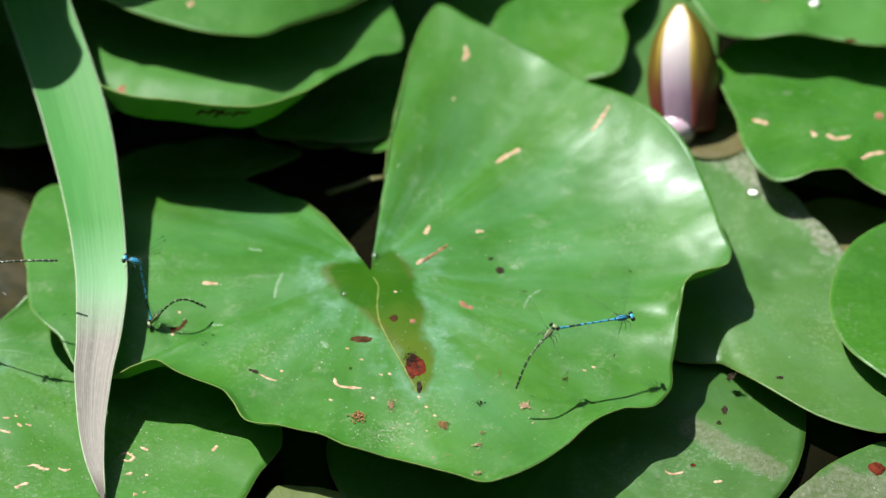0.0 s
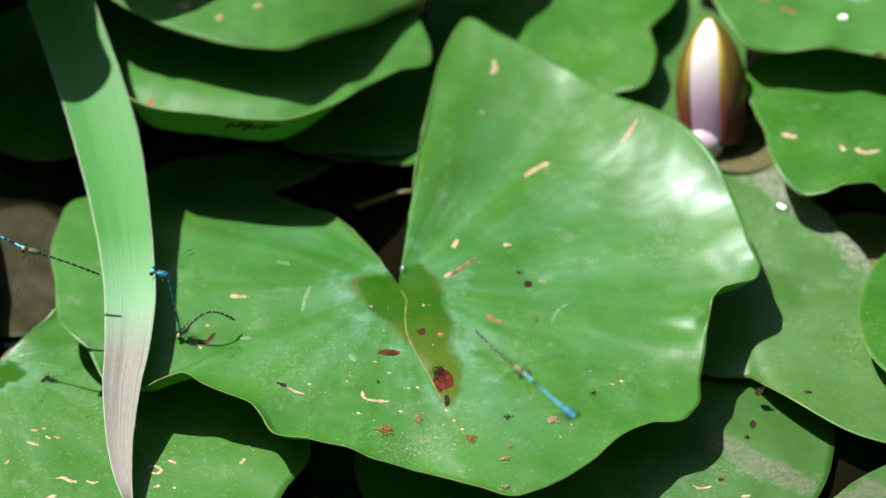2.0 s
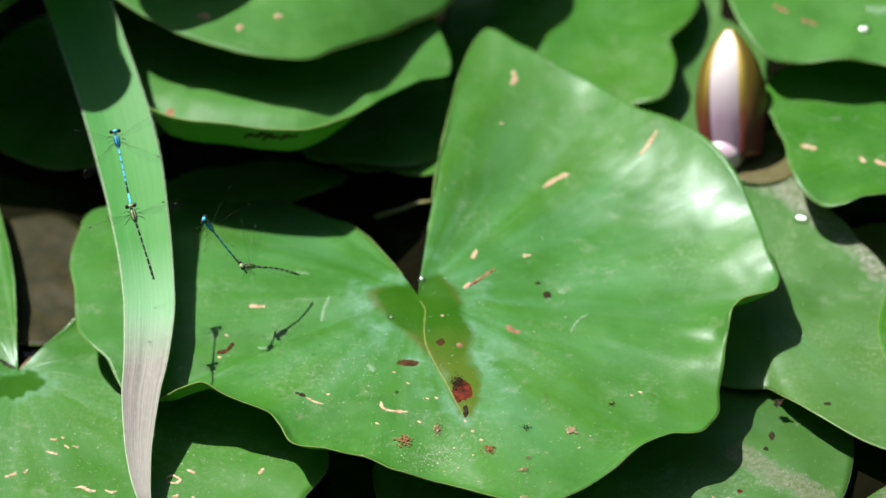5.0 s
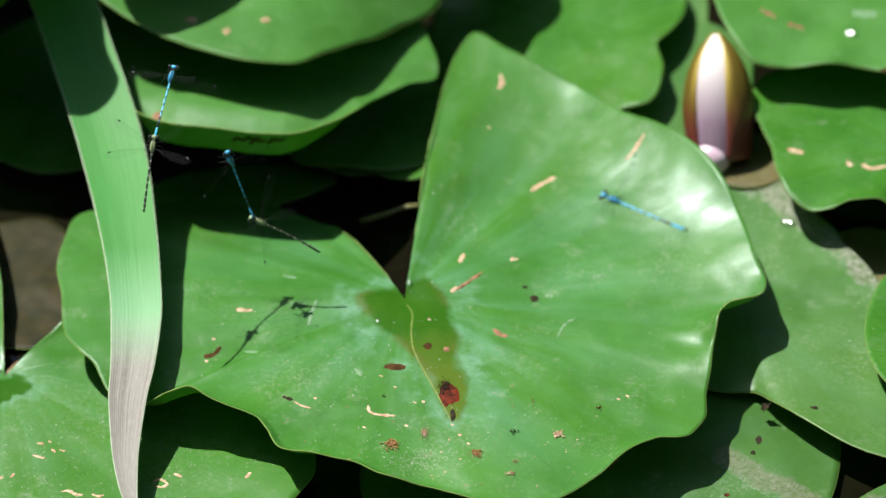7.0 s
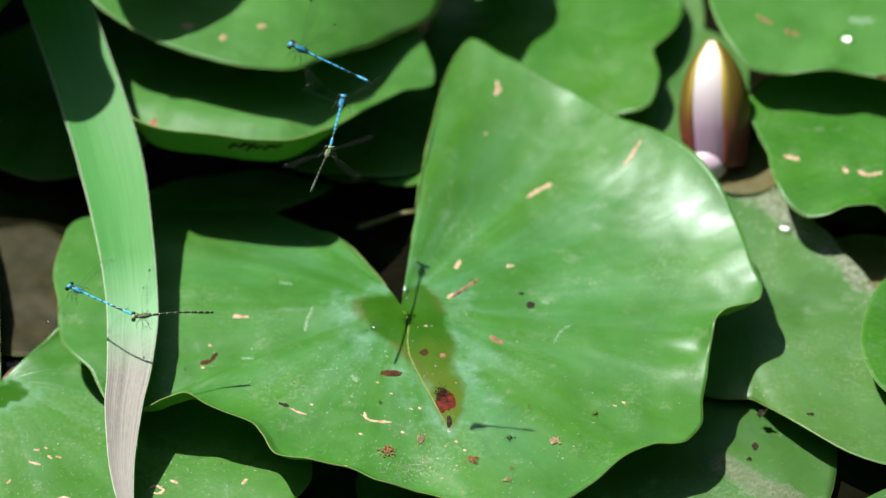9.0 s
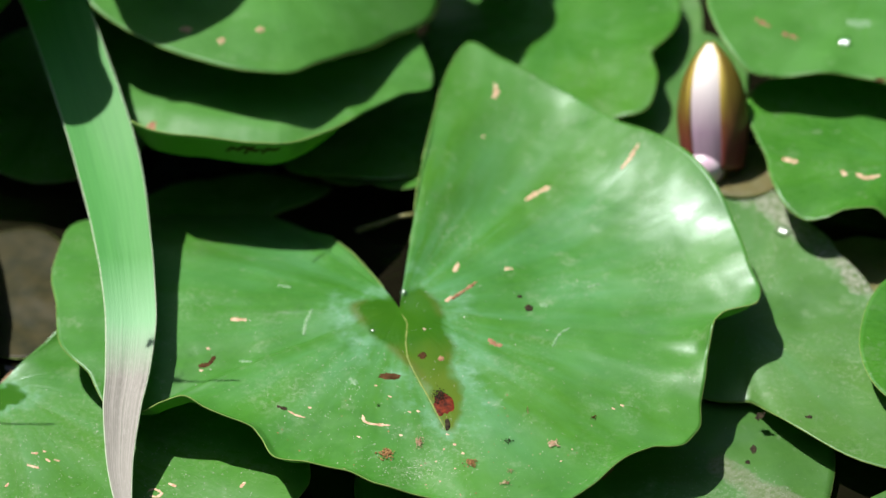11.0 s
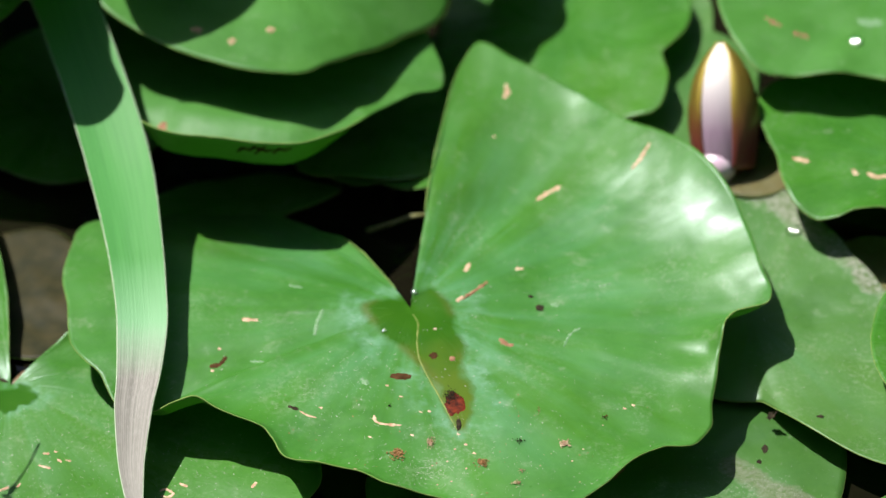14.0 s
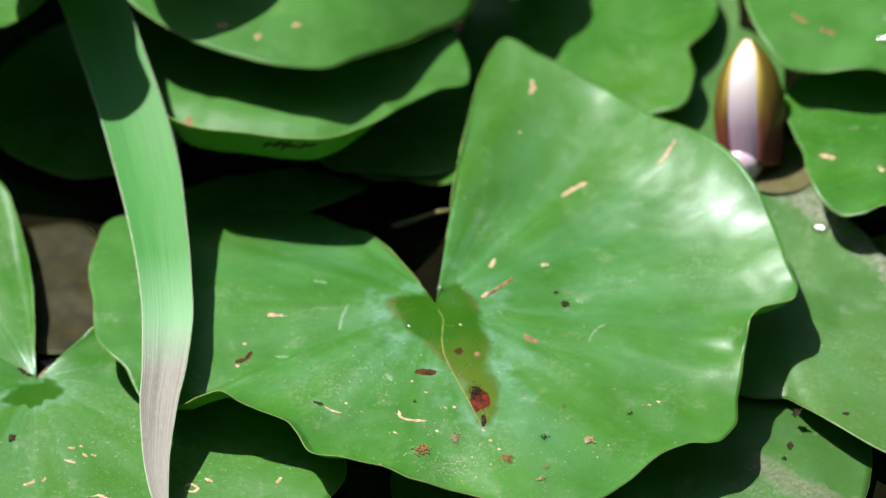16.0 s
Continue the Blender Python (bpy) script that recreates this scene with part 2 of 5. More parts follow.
def blade_material():
    n = Nodes("iris_blade")
    pos = n.add("TexCoord").outputs["Object"]
    uv = n.add("UVMap").outputs[0]
    split = n.tree.nodes.new("ShaderNodeSeparateXYZ")
    n.link(uv, split.inputs[0])
    stretch = n.add("Mapping", Vector=uv)
    stretch.inputs["Scale"].default_value = (9.0, 1.6, 1.0)
    fibre = n.noise(stretch.outputs[0], 3.0, 5.0, 0.65)
    fine = n.add("Mapping", Vector=uv)
    fine.inputs["Scale"].default_value = (15.0, 1.6, 1.0)
    lines = n.noise(fine.outputs[0], 2.0, 4.0, 0.7)
    green = n.mix(n.ramp(fibre, 0.2, 0.8), (0.050, 0.235, 0.050), (0.100, 0.350, 0.085))
    dry = n.mix(n.ramp(lines, 0.30, 0.68), (0.20, 0.183, 0.168), (0.43, 0.400, 0.370))
    # fine cross-cells of the dried tissue, and dark flecks
    cells = n.add("Mapping", Vector=uv)
    cells.inputs["Scale"].default_value = (12.0, 90.0, 1.0)
    check = n.noise(cells.outputs[0], 1.0, 3.0, 0.6)
    dry = n.mix(n.ramp(check, 0.50, 0.70, 0.0, 0.40), dry, (0.46, 0.43, 0.40))
    dry = n.mix(n.ramp(n.noise(pos, 330.0, 4.0, 0.7), 0.60, 0.74, 0.0, 0.30), dry, (0.10, 0.085, 0.075))
    # the last stretch towards the tip has withered
    edge = n.math("ADD", split.outputs[1], n.math("MULTIPLY", n.math("SUBTRACT", fibre, 0.5), 0.05))
    withered = n.ramp(edge, 0.655, 0.755)
    paling = n.ramp(edge, 0.53, 0.68)
    green = n.mix(n.math("MULTIPLY", paling, 0.8), green, (0.29, 0.55, 0.32))
    colour = n.mix(withered, green, dry)
    colour = n.mix(n.ramp(edge, 0.955, 0.985, 0.0, 0.75), colour, (0.12, 0.09, 0.075))
    n.link(colour, n.bsdf.inputs["Base Color"])
    nerves = n.ramp(n.math("ABSOLUTE", n.math("SINE", n.math("MULTIPLY", split.outputs[0], 40.0))), 0.0, 0.5, 1.0, 0.0)
    n.link(n.mix(n.math("MULTIPLY", nerves, 0.07), colour, (0.30, 0.50, 0.30)), n.bsdf.inputs["Base Color"])
    n.bsdf.inputs["Roughness"].default_value = 0.50
    n.bsdf.inputs["Specular IOR Level"].default_value = 0.22
    n.bump(n.math("ADD", n.math("ADD", n.math("ADD", fibre, n.math("MULTIPLY", n.math("MULTIPLY", check, withered), 0.5)), n.math("MULTIPLY", nerves, 0.08)), n.math("MULTIPLY", lines, 0.5)), 0.35, 0.0005)
    glow = n.add("BsdfTranslucent", Color=(0.20, 0.50, 0.10, 1))
    both = n.add("MixShader", Fac=0.18)
    n.link(n.bsdf.outputs[0], both.inputs[1])
    n.link(glow.outputs[0], both.inputs[2])
    n.link(both.outputs[0], n.out.inputs["Surface"])
    return n.mat


def water_material():
    n = Nodes("pond_water")
    pos = n.add("TexCoord").outputs["Object"]
    murk = n.noise(pos, 14.0, 5.0, 0.6)
    n.link(n.mix(n.ramp(murk, 0.3, 0.7), (0.004, 0.004, 0.002), (0.010, 0.009, 0.005)), n.bsdf.inputs["Base Color"])
    n.bsdf.inputs["Roughness"].default_value = 0.04
    n.bsdf.inputs["IOR"].default_value = 1.33
    n.bump(n.noise(pos, 26.0, 3.0), 1.0, 0.003)
    return n.mat


def bud_material():
    n = Nodes("lily_bud_sepal")
    uv = n.add("UVMap").outputs[0]
    pos = n.add("TexCoord").outputs["Object"]
    split = n.tree.nodes.new("ShaderNodeSeparateXYZ")
    n.link(uv, split.inputs[0])
    streak = n.add("Mapping", Vector=uv)
    streak.inputs["Scale"].default_value = (40.0, 2.0, 1.0)
    fibre = n.noise(streak.outputs[0], 2.0, 4.0)
    green = n.mix(fibre, (0.060, 0.042, 0.008), (0.24, 0.165, 0.020))
    # reddish foot, its colour deepened for the shadow low on the bud
    pink = n.mix(fibre, (0.10, 0.016, 0.012), (0.27, 0.07, 0.06))
    colour = n.mix(n.ramp(n.math("ADD", split.outputs[1], n.math("MULTIPLY", fibre, 0.2)), 0.28, 0.68), pink, green)
    border = n.math("MULTIPLY", n.ramp(n.math("ABSOLUTE", n.math("SUBTRACT", split.outputs[0], 0.5)), 0.34, 0.48), n.ramp(split.outputs[1], 0.35, 0.7))
    n.link(n.mix(border, colour, (0.50, 0.38, 0.07)), n.bsdf.inputs["Base Color"])
    n.bsdf.inputs["Roughness"].default_value = 0.30
    n.bsdf.inputs["Coat Weight"].default_value = 0.3
    n.bump(fibre, 0.3, 0.0006)
    return n.mat


BLADE = blade_material()
WATER = water_material()
SEPAL = bud_material()


def petal_material():
    n = Nodes("lily_petal")
    uv = n.add("UVMap").outputs[0]
    split = n.tree.nodes.new("ShaderNodeSeparateXYZ")
    n.link(uv, split.inputs[0])
    streak = n.add("Mapping", Vector=uv)
    streak.inputs["Scale"].default_value = (30.0, 1.5, 1.0)
    fibre = n.noise(streak.outputs[0], 2.0, 4.0)
    foot = n.mix(fibre, (0.26, 0.16, 0.24), (0.52, 0.38, 0.50))
    n.link(n.mix(n.ramp(split.outputs[1], 0.30, 0.85), foot, (0.86, 0.83, 0.80)), n.bsdf.inputs["Base Color"])
    n.bsdf.inputs["Roughness"].default_value = 0.35
    n.bump(fibre, 0.25, 0.0005)
    return n.mat


PETAL = petal_material()
STALK = plain_material("lily_stalk", (0.10, 0.060, 0.030), (0.20, 0.120, 0.06), 0.5)


# ---- shared builders ----
def finish(bm, name, materials, parent=None, smooth=True):
    mesh = bpy.data.meshes.new(name)
    bm.to_mesh(mesh)
    bm.free()
    for m in materials if isinstance(materials, (list, tuple)) else [materials]:
        mesh.materials.append(m)
    for p in mesh.polygons:
        p.use_smooth = smooth
    ob = new(name, mesh)
    ob.parent = parent
    return ob


def part(name, bm, material, parent, label="", smooth=True):
    ob = finish(bm, name, material, parent, smooth)
    return tagged(ob, label)


def spline(nodes, x, closed=0.0):
    """Monotone-safe cubic through (x, y...) nodes; closed: the period, if it is one."""
    if closed:
        nodes = [(nodes[-2][0] - closed, *nodes[-2][1:]), (nodes[-1][0] - closed, *nodes[-1][1:]), *nodes,
                 (nodes[0][0] + closed, *nodes[0][1:]), (nodes[1][0] + closed, *nodes[1][1:])]
    xs = np.array([n[0] for n in nodes], float)
    ys = np.array([n[1:] for n in nodes], float)
    h = np.diff(xs)[:, None]
    d = np.diff(ys, axis=0) / h
    m = np.zeros_like(ys)
    m[1:-1] = np.where(d[1:] * d[:-1] > 0, 2 * d[1:] * d[:-1] / np.where(np.abs(d[1:] + d[:-1]) < 1e-9, 1, d[1:] + d[:-1]), 0.0)
    m[0], m[-1] = d[0], d[-1]
    i = np.clip(np.searchsorted(xs, x) - 1, 0, len(xs) - 2)
    t = ((x - xs[i]) / h[i, 0])[:, None]
    hh = h[i]
    return ((1 + 2 * t) * (1 - t) ** 2 * ys[i] + t * (1 - t) ** 2 * hh * m[i] + t * t * (3 - 2 * t) * ys[i + 1] + t * t * (t - 1) * hh * m[i + 1])


class Pad:
    """A lily pad: stalk point, rim nodes (degrees, radius, rise in mm), open along the slit or closed."""

    def __init__(self, at, rim, slit=True, power=2.0, ripple=6.0, bowl=0.0, lip=0.0, relief=0.6, seed=0, around=150, along=30, lip_at=0.93, lip_in=0.30, fold=None, pleat=0.0, funnel=0.0, steep=None, rise=0.0, lift=0.0):
        self.at, self.power, self.bowl, self.lip, self.relief, self.seed = np.array(at), power, bowl, lip, relief, seed
        self.slit, self.lip_at, self.lip_in, self.pleat, self.funnel, self.rise, self.lift = slit, lip_at, lip_in, pleat, funnel, rise, lift
        if slit:
            self.angles = np.linspace(rim[0][0], rim[-1][0], around)
            table = spline(rim, self.angles)
        else:
            self.angles = np.linspace(rim[0][0], rim[0][0] + 360, around + 1)
            table = spline(rim, self.angles, 360.0)
        self.radius, rise = table[:, 0], table[:, 1]
        # slow part bends the whole pad, the rest only ripples the margin
        step = abs(self.angles[1] - self.angles[0])
        reach = max(1, int(11 / step))
        w = np.hanning(2 * reach + 3)[1:-1]
        ext = np.concatenate([rise[-reach - 1:-1], rise, rise[1:reach + 1]]) if not slit else np.pad(rise, reach, mode="edge")
        self.slow = np.convolve(ext, w / w.sum(), "valid")
        self.fast = rise - self.slow
        self.along = along
        # fold: (degrees, share) rows of how far the margin is turned up
        self.front = np.interp(self.angles, *zip(*fold)) if fold else np.zeros(len(self.angles))
        # where the margin turns up sharply instead of rising from far inside
        self.sharp = power + (6.0 * np.exp(-((self.angles - steep) / 9.0) ** 2) if steep is not None else 0.0 * self.angles)

        # beside the first edge of the slit of a steep leaf the ripple fades inwards gently
        self.edge = np.interp(self.angles, [-232.0, -214.0], [1.6, ripple]) if steep is not None else np.full(len(self.angles), ripple)

    def height(self, i, s):
        z = self.slow[i] * s ** (self.sharp[i] if self.angles[i] > -150 or not self.slit else 1.4) + self.fast[i] * s ** self.edge[i]
        z += self.bowl * (s * s - s) * 4
        # a trough just inside the margin, from which the leaf turns up to its rim
        d = s - self.lip_at
        z -= self.lip * self.front[i] * (1 - d / (1 - self.lip_at) if d > 0 else math.exp(-(d / self.lip_in) ** 2))
        # the face sinks to the stalk, and low pleats run out from there to the rim
        z += self.funnel * (1 - math.exp(-(self.radius[i] * s / (9.0 if self.funnel < 3 else 14.0)) ** 2)) * (1 - s)
        if self.lift:
            # the lobe stands up along the last edge of the slit
            z += self.lift * math.exp(-((self.angles[-1] - self.angles[i]) / 16.0) ** 2) * min(1.0, self.radius[i] * s / 70.0) ** 1.3
        if self.rise:
            r, a = self.radius[i] * s, radians(self.angles[i])
            z += self.rise * r * max(0.0, 0.6 * math.cos(a) + 0.8 * math.sin(a)) * math.exp(-(r / 20.0) ** 2)
        if self.pleat:
            z += self.pleat * min(1.0, 1.6 * s) ** 2 * (1.1 - s) * 2 * (noise.noise((self.angles[i] * 0.055, s * 0.9, self.seed + 20)) + 0.25 * noise.noise((self.angles[i] * 0.15, s * 1.2, self.seed + 31)))
        return z

    def point(self, i, s):
        a = radians(self.angles[i])
        r = self.radius[i] * s
        x, y = self.at[0] + r * math.cos(a), self.at[1] + r * math.sin(a)
        z = self.at[2] + self.height(i, s)
        soft = min(1.0, s * 3)
        z += self.relief * soft * (noise.noise((x * 0.045, y * 0.045, self.seed)) * 1.6 + noise.noise((x * 0.13, y * 0.13, self.seed + 7)) * 0.5)
        return Vector((x, y, z)) * MM

    def on(self, x, y, lift=0.0):
        """The place on the pad's face over (x, y), in metres."""
        dx, dy = x - self.at[0], y - self.at[1]
        a = math.degrees(math.atan2(dy, dx))
        while a < self.angles[0]:
            a += 360
        while a > self.angles[-1]:
            a -= 360
        i = int(np.clip(round((a - self.angles[0]) / (self.angles[1] - self.angles[0])), 0, len(self.angles) - 1))
        s = min(1.0, math.hypot(dx, dy) / self.radius[i])
        return Vector((x, y, self.point(i, s).z / MM + lift)) * MM

    def build(self, name, label, top=None, stain=None, stalk=True, group="lily pads", rim=0.22 * MM):
        root = tagged(new(name), label, "lily pad", group)
        base = Vector((self.at[0], self.at[1], 0)) * MM
        root.location = base
        self.root = root
        bm = bmesh.new()
        uv = bm.loops.layers.uv.new("UVMap")
        mark = bm.verts.layers.float.new("stain")
        n = len(self.angles)
        shares = [0.0] + [((k + 1) / self.along) ** 0.9 for k in range(self.along)]
        centre = bm.verts.new(self.point(0, 0.0) - base)
        cols = n if self.slit else n - 1
        grid = []
        for i in range(cols):
            line = [centre]
            for s in shares[1:]:
                p = self.point(i, s)
                v = bm.verts.new(p - base)
                if stain:
                    v[mark] = stain(p.x / MM, p.y / MM)
                line.append(v)
            grid.append(line)
        if stain:
            centre[mark] = stain(self.at[0], self.at[1])
        for i in range(cols - 1 if self.slit else cols):
            a, b = grid[i], grid[(i + 1) % cols]
            for k in range(self.along):
                if k == 0:
                    f = bm.faces.new((a[0], a[1], b[1]))
                    coords = ((i, 0), (i, shares[1]), (i + 1, shares[1]))
                else:
                    f = bm.faces.new((a[k], a[k + 1], b[k + 1], b[k]))
                    coords = ((i, shares[k]), (i, shares[k + 1]), (i + 1, shares[k + 1]), (i + 1, shares[k]))
                for loop, (u, v) in zip(f.loops, coords):
                    loop[uv].uv = (u / n, v)
        face = part("blade_face", bm, [top or LEAF, LEAF_UNDER, LEAF_RIM], root)
        solid = face.modifiers.new("thickness", "SOLIDIFY")
        solid.thickness, solid.offset, solid.use_rim = 0.00055, -1.0, True
        solid.material_offset, solid.material_offset_rim = 1, 2
        edge = [self.point(i, 1.0) - base - Vector((0, 0, 0.27 * MM)) for i in range(len(self.angles))]
        part("margin", tube(edge, rim, 5), LEAF_RIM, root, "thin pale rim")
        if stalk:
            top_z = (self.point(0, 0.0) - base).z
            part("stalk", tube([Vector((0, 0, top_z - 0.0030)), Vector((0.004, 0.01, top_z * 0.5)), Vector((0.012, 0.03, -0.03))], 0.0028, 8), STALK, root)
        return root


def tube(points, radii, sides=8):
    """A round tube along points; radii: one or one a point."""
    bm = bmesh.new()
    radii = radii if isinstance(radii, (list, tuple)) else [radii] * len(points)
    rings = []
    for i, (p, r) in enumerate(zip(points, radii)):
        way = (points[min(i + 1, len(points) - 1)] - points[max(i - 1, 0)]).normalized()
        side = way.cross(Vector((0.31, 0.17, 0.93))).normalized()
        up = side.cross(way)
        rings.append([bm.verts.new(p + (side * math.cos(a) + up * math.sin(a)) * r) for a in (2 * math.pi * k / sides for k in range(sides))])
    for a, b in zip(rings, rings[1:]):
        for k in range(sides):
            bm.faces.new((a[k], a[(k + 1) % sides], b[(k + 1) % sides], b[k]))
    bm.faces.new(rings[0])
    bm.faces.new(rings[-1][::-1])
    bmesh.ops.recalc_face_normals(bm, faces=bm.faces)
    return bm


def ball(centre, size, segments=12, rings=8):
    bm = bmesh.new()
    bmesh.ops.create_uvsphere(bm, u_segments=segments, v_segments=rings, radius=1.0)
    for v in bm.verts:
        v.co = Vector((v.co.x * size[0], v.co.y * size[1], v.co.z * size[2])) + Vector(centre)
    return bm


# ---- the pond ----
bm = bmesh.new()
N = 60
ticks = [math.copysign(abs(k / N) ** 4 * 400, k) for k in range(-N, N + 1)]
lines = [[bm.verts.new((x, y, 0)) for x in ticks] for y in ticks]
for a, b in zip(lines, lines[1:]):
    for k in range(len(a) - 1):
        bm.faces.new((a[k], a[k + 1], b[k + 1], b[k]))
water = tagged(finish(bm, "water", WATER), "murky brown still pond water between the lily pads", "water", kind="structure")


def bank():
    """A dark green screen added round the pond, out of the picture; it closes the low sky."""
    bm = bmesh.new()
    rows = []
    for j in range(7):
        z = j / 6
        row = []
        for k in range(96):
            a = 2 * math.pi * k / 96
            r = 3.2 + 0.35 * noise.noise((math.cos(a) * 4, math.sin(a) * 4, z * 3)) + 0.5 * z
            top = 3.9 + 1.5 * noise.noise((math.cos(a) * 5, math.sin(a) * 5, 9))
            row.append(bm.verts.new((r * math.cos(a), r * math.sin(a), -0.05 + z * top)))
        rows.append(row)
    for a, b in zip(rows, rows[1:]):
        for k in range(96):
            bm.faces.new((a[k], b[k], b[(k + 1) % 96], a[(k + 1) % 96]))
    ob = finish(bm, "backdrop", plain_material("sky_screen", (0.012, 0.030, 0.008), (0.045, 0.085, 0.022), 0.8, 9.0, bump=1.0))
    return tagged(ob, "unseen dark green ring added round the pond to block the low sky", "bank", kind="structure")


bank()

# ---- lily pads ----
MAIN_AT = (-30.8, 10.3, 30.0)
MAIN_RIM = [(-245.6, 20.0, -2.0), (-244.2, 44.6, -4.0), (-243.5, 69.4, -9.0), (-240.3, 81.5, -13.0), (-237.5, 114.8, -23.0), (-228.5, 132.9, -25.0), (-218.2, 154.5, -22.0), (-206.4, 167.9, -12.0), (-199.2, 161.3, -7.0), (-188.3, 153.3, -2.0), (-180.5, 146.7, -1.0), (-171.4, 144.1, -1.0), (-166.5, 139.8, -1.0), (-161.5, 133.9, -2.0), (-153.7, 132.7, -4.0), (-151.1, 128.9, -4.0), (-147.7, 122.1, -2.0), (-145.0, 115.5, 4.0), (-141.7, 108.4, 8.0), (-137.1, 105.0, 6.0), (-133.2, 102.1, 5.0), (-125.5, 98.4, 3.0), (-121.7, 100.8, 2.0), (-115.2, 107.8, 2.0), (-107.8, 106.0, 3.0), (-100.1, 106.9, 3.0), (-92.7, 113.6, 3.0)]
MAIN_RIM += [(-84.0, 117.9, 0.0), (-74.9, 131.7, 2.0), (-69.4, 140.6, 2.0), (-63.4, 140.0, 2.0), (-54.9, 136.5, 2.0), (-47.2, 132.8, 2.0), (-40.2, 133.8, -1.0), (-33.9, 141.5, -5.0), (-30.3, 141.8, -5.0), (-24.0, 136.4, -3.5), (-20.2, 135.0, 0.5), (-14.6, 133.0, 4.0), (-10.0, 133.1, 11.0), (-6.6, 136.6, 11.5), (-1.7, 151.7, 8.5), (1.8, 153.3, 8.5), (7.6, 150.6, 12.0), (15.5, 150.9, 15.0), (23.8, 150.8, 22.0), (32.8, 150.9, 25.0), (41.0, 150.9, 23.0), (48.8, 151.2, 19.0), (63.3, 165.0, 12.0), (75.5, 174.5, 10.0), (80.7, 181.5, 9.0), (83.7, 154.6, 4.0), (84.8, 94.0, 1.0)]
LOWER_LEFT_AT = (-200.5, -14.6, 7.0)
LOWER_LEFT_RIM = [(-260.8, 54.4, 8.0), (-257.3, 100.7, 12.0), (-254.9, 129.1, 15.0), (-236.7, 121.7, 11.0), (-207.5, 97.5, 7.0), (-157.1, 89.1, 5.0), (-121.0, 118.3, 5.0), (-96.5, 157.0, 5.0), (-77.7, 171.4, 5.0), (-60.6, 178.9, 5.0), (-48.2, 169.4, 5.0), (-36.6, 154.2, 5.0), (-31.8, 151.6, 6.0), (-27.5, 151.5, 6.0), (-20.9, 143.7, 6.0), (-3.7, 109.6, 6.0), (27.9, 65.5, 6.0), (52.5, 34.6, 7.0)]
RIGHT_LOW_AT = (116.6, 22.0, 14.5)
RIGHT_LOW_RIM = [(-3.4, 72.6, 3.5), (17.3, 60.9, 4.5), (38.4, 61.3, 5.5), (52.3, 69.2, 5.5), (69.7, 80.4, 5.5), (79.3, 98.4, 5.5), (88.8, 110.3, 5.5), (100.8, 97.6, 3.5), (122.6, 66.9, 0.5), (167.4, 44.6, -1.5), (216.7, 44.4, -6.5), (247.9, 46.2, -7.5), (268.6, 46.6, -5.5), (279.3, 66.1, 1.5), (287.1, 85.3, 3.5), (295.8, 106.5, 2.5), (301.6, 117.7, 2.5), (310.6, 124.0, 2.5), (326.2, 106.5, 2.5), (340.0, 91.0, 3.5)]
RIGHT_EDGE_AT = (223.6, -5.1, 24.0)
RIGHT_EDGE_RIM = [(38.7, 83.8, 2.0), (75.4, 77.0, 4.0), (98.0, 68.4, 6.0), (121.5, 57.7, 6.0), (147.7, 58.2, 6.0), (166.1, 58.7, 4.0), (190.4, 61.9, 3.0), (205.4, 64.4, 3.0), (218.9, 65.9, 4.0), (229.0, 66.4, 3.0), (247.9, 72.2, 2.0), (290.9, 78.9, 2.0), (351.8, 69.8, 2.0)]
FRONT_AT = (52.0, -70.3, 3.0)
FRONT_RIM = [(-308.6, 77.4, 0.0), (-270.4, 71.7, 0.0), (-231.4, 77.2, 0.0), (-200.0, 91.5, 0.0), (-178.4, 99.3, 1.0), (-165.5, 97.8, 1.0), (-150.1, 94.3, 1.0), (-124.1, 86.6, 1.0), (-93.8, 83.9, 1.0), (-60.6, 78.7, 1.0), (-28.7, 84.4, 1.0), (-12.0, 90.6, 2.0), (-1.2, 94.4, 2.0), (6.6, 97.5, 2.0), (14.0, 100.0, 2.0), (22.5, 100.0, 1.0)]
CORNER_AT = (187.0, -131.7, 9.0)
CORNER_RIM = [(33.0, 62.2, 1.0), (68.5, 59.0, 3.0), (98.6, 55.9, 3.0), (118.2, 52.8, 3.0), (140.2, 52.2, 3.0), (155.2, 55.2, 2.0), (181.0, 57.0, 1.0), (218.2, 58.2, 0.0), (261.4, 50.9, 0.0), (317.4, 53.1, 0.0)]
SUNK_AT = (-53.9, -122.5, 3.0)
SUNK_RIM = [(25.8, 34.1, 1.0), (62.3, 26.9, 1.0), (92.4, 27.1, 1.0), (114.6, 29.8, 1.0), (141.3, 23.7, 1.0), (189.0, 26.5, 1.0), (234.3, 31.4, 1.0), (280.3, 32.0, 1.0), (332.2, 35.3, 1.0)]
RIGHT_BACK_AT = (193.9, 107.0, 40.0)
RIGHT_BACK_RIM = [(21.5, 64.5, 4.0), (53.7, 76.3, 4.0), (91.3, 71.3, 4.0), (117.4, 74.8, 4.0), (135.4, 83.0, 3.0), (150.1, 76.8, 2.0), (164.3, 66.4, 1.0), (180.0, 60.3, 0.0), (196.5, 61.9, 0.0), (209.0, 63.4, -2.0), (219.2, 61.8, -4.0), (226.7, 56.8, -2.0), (233.0, 50.7, 2.0), (247.2, 43.6, 3.0), (256.1, 45.0, 0.0), (270.6, 53.0, -2.0), (292.4, 68.5, -2.0), (333.3, 63.3, 0.0)]
RIGHT_TOP_AT = (191.1, 227.8, 64.0)
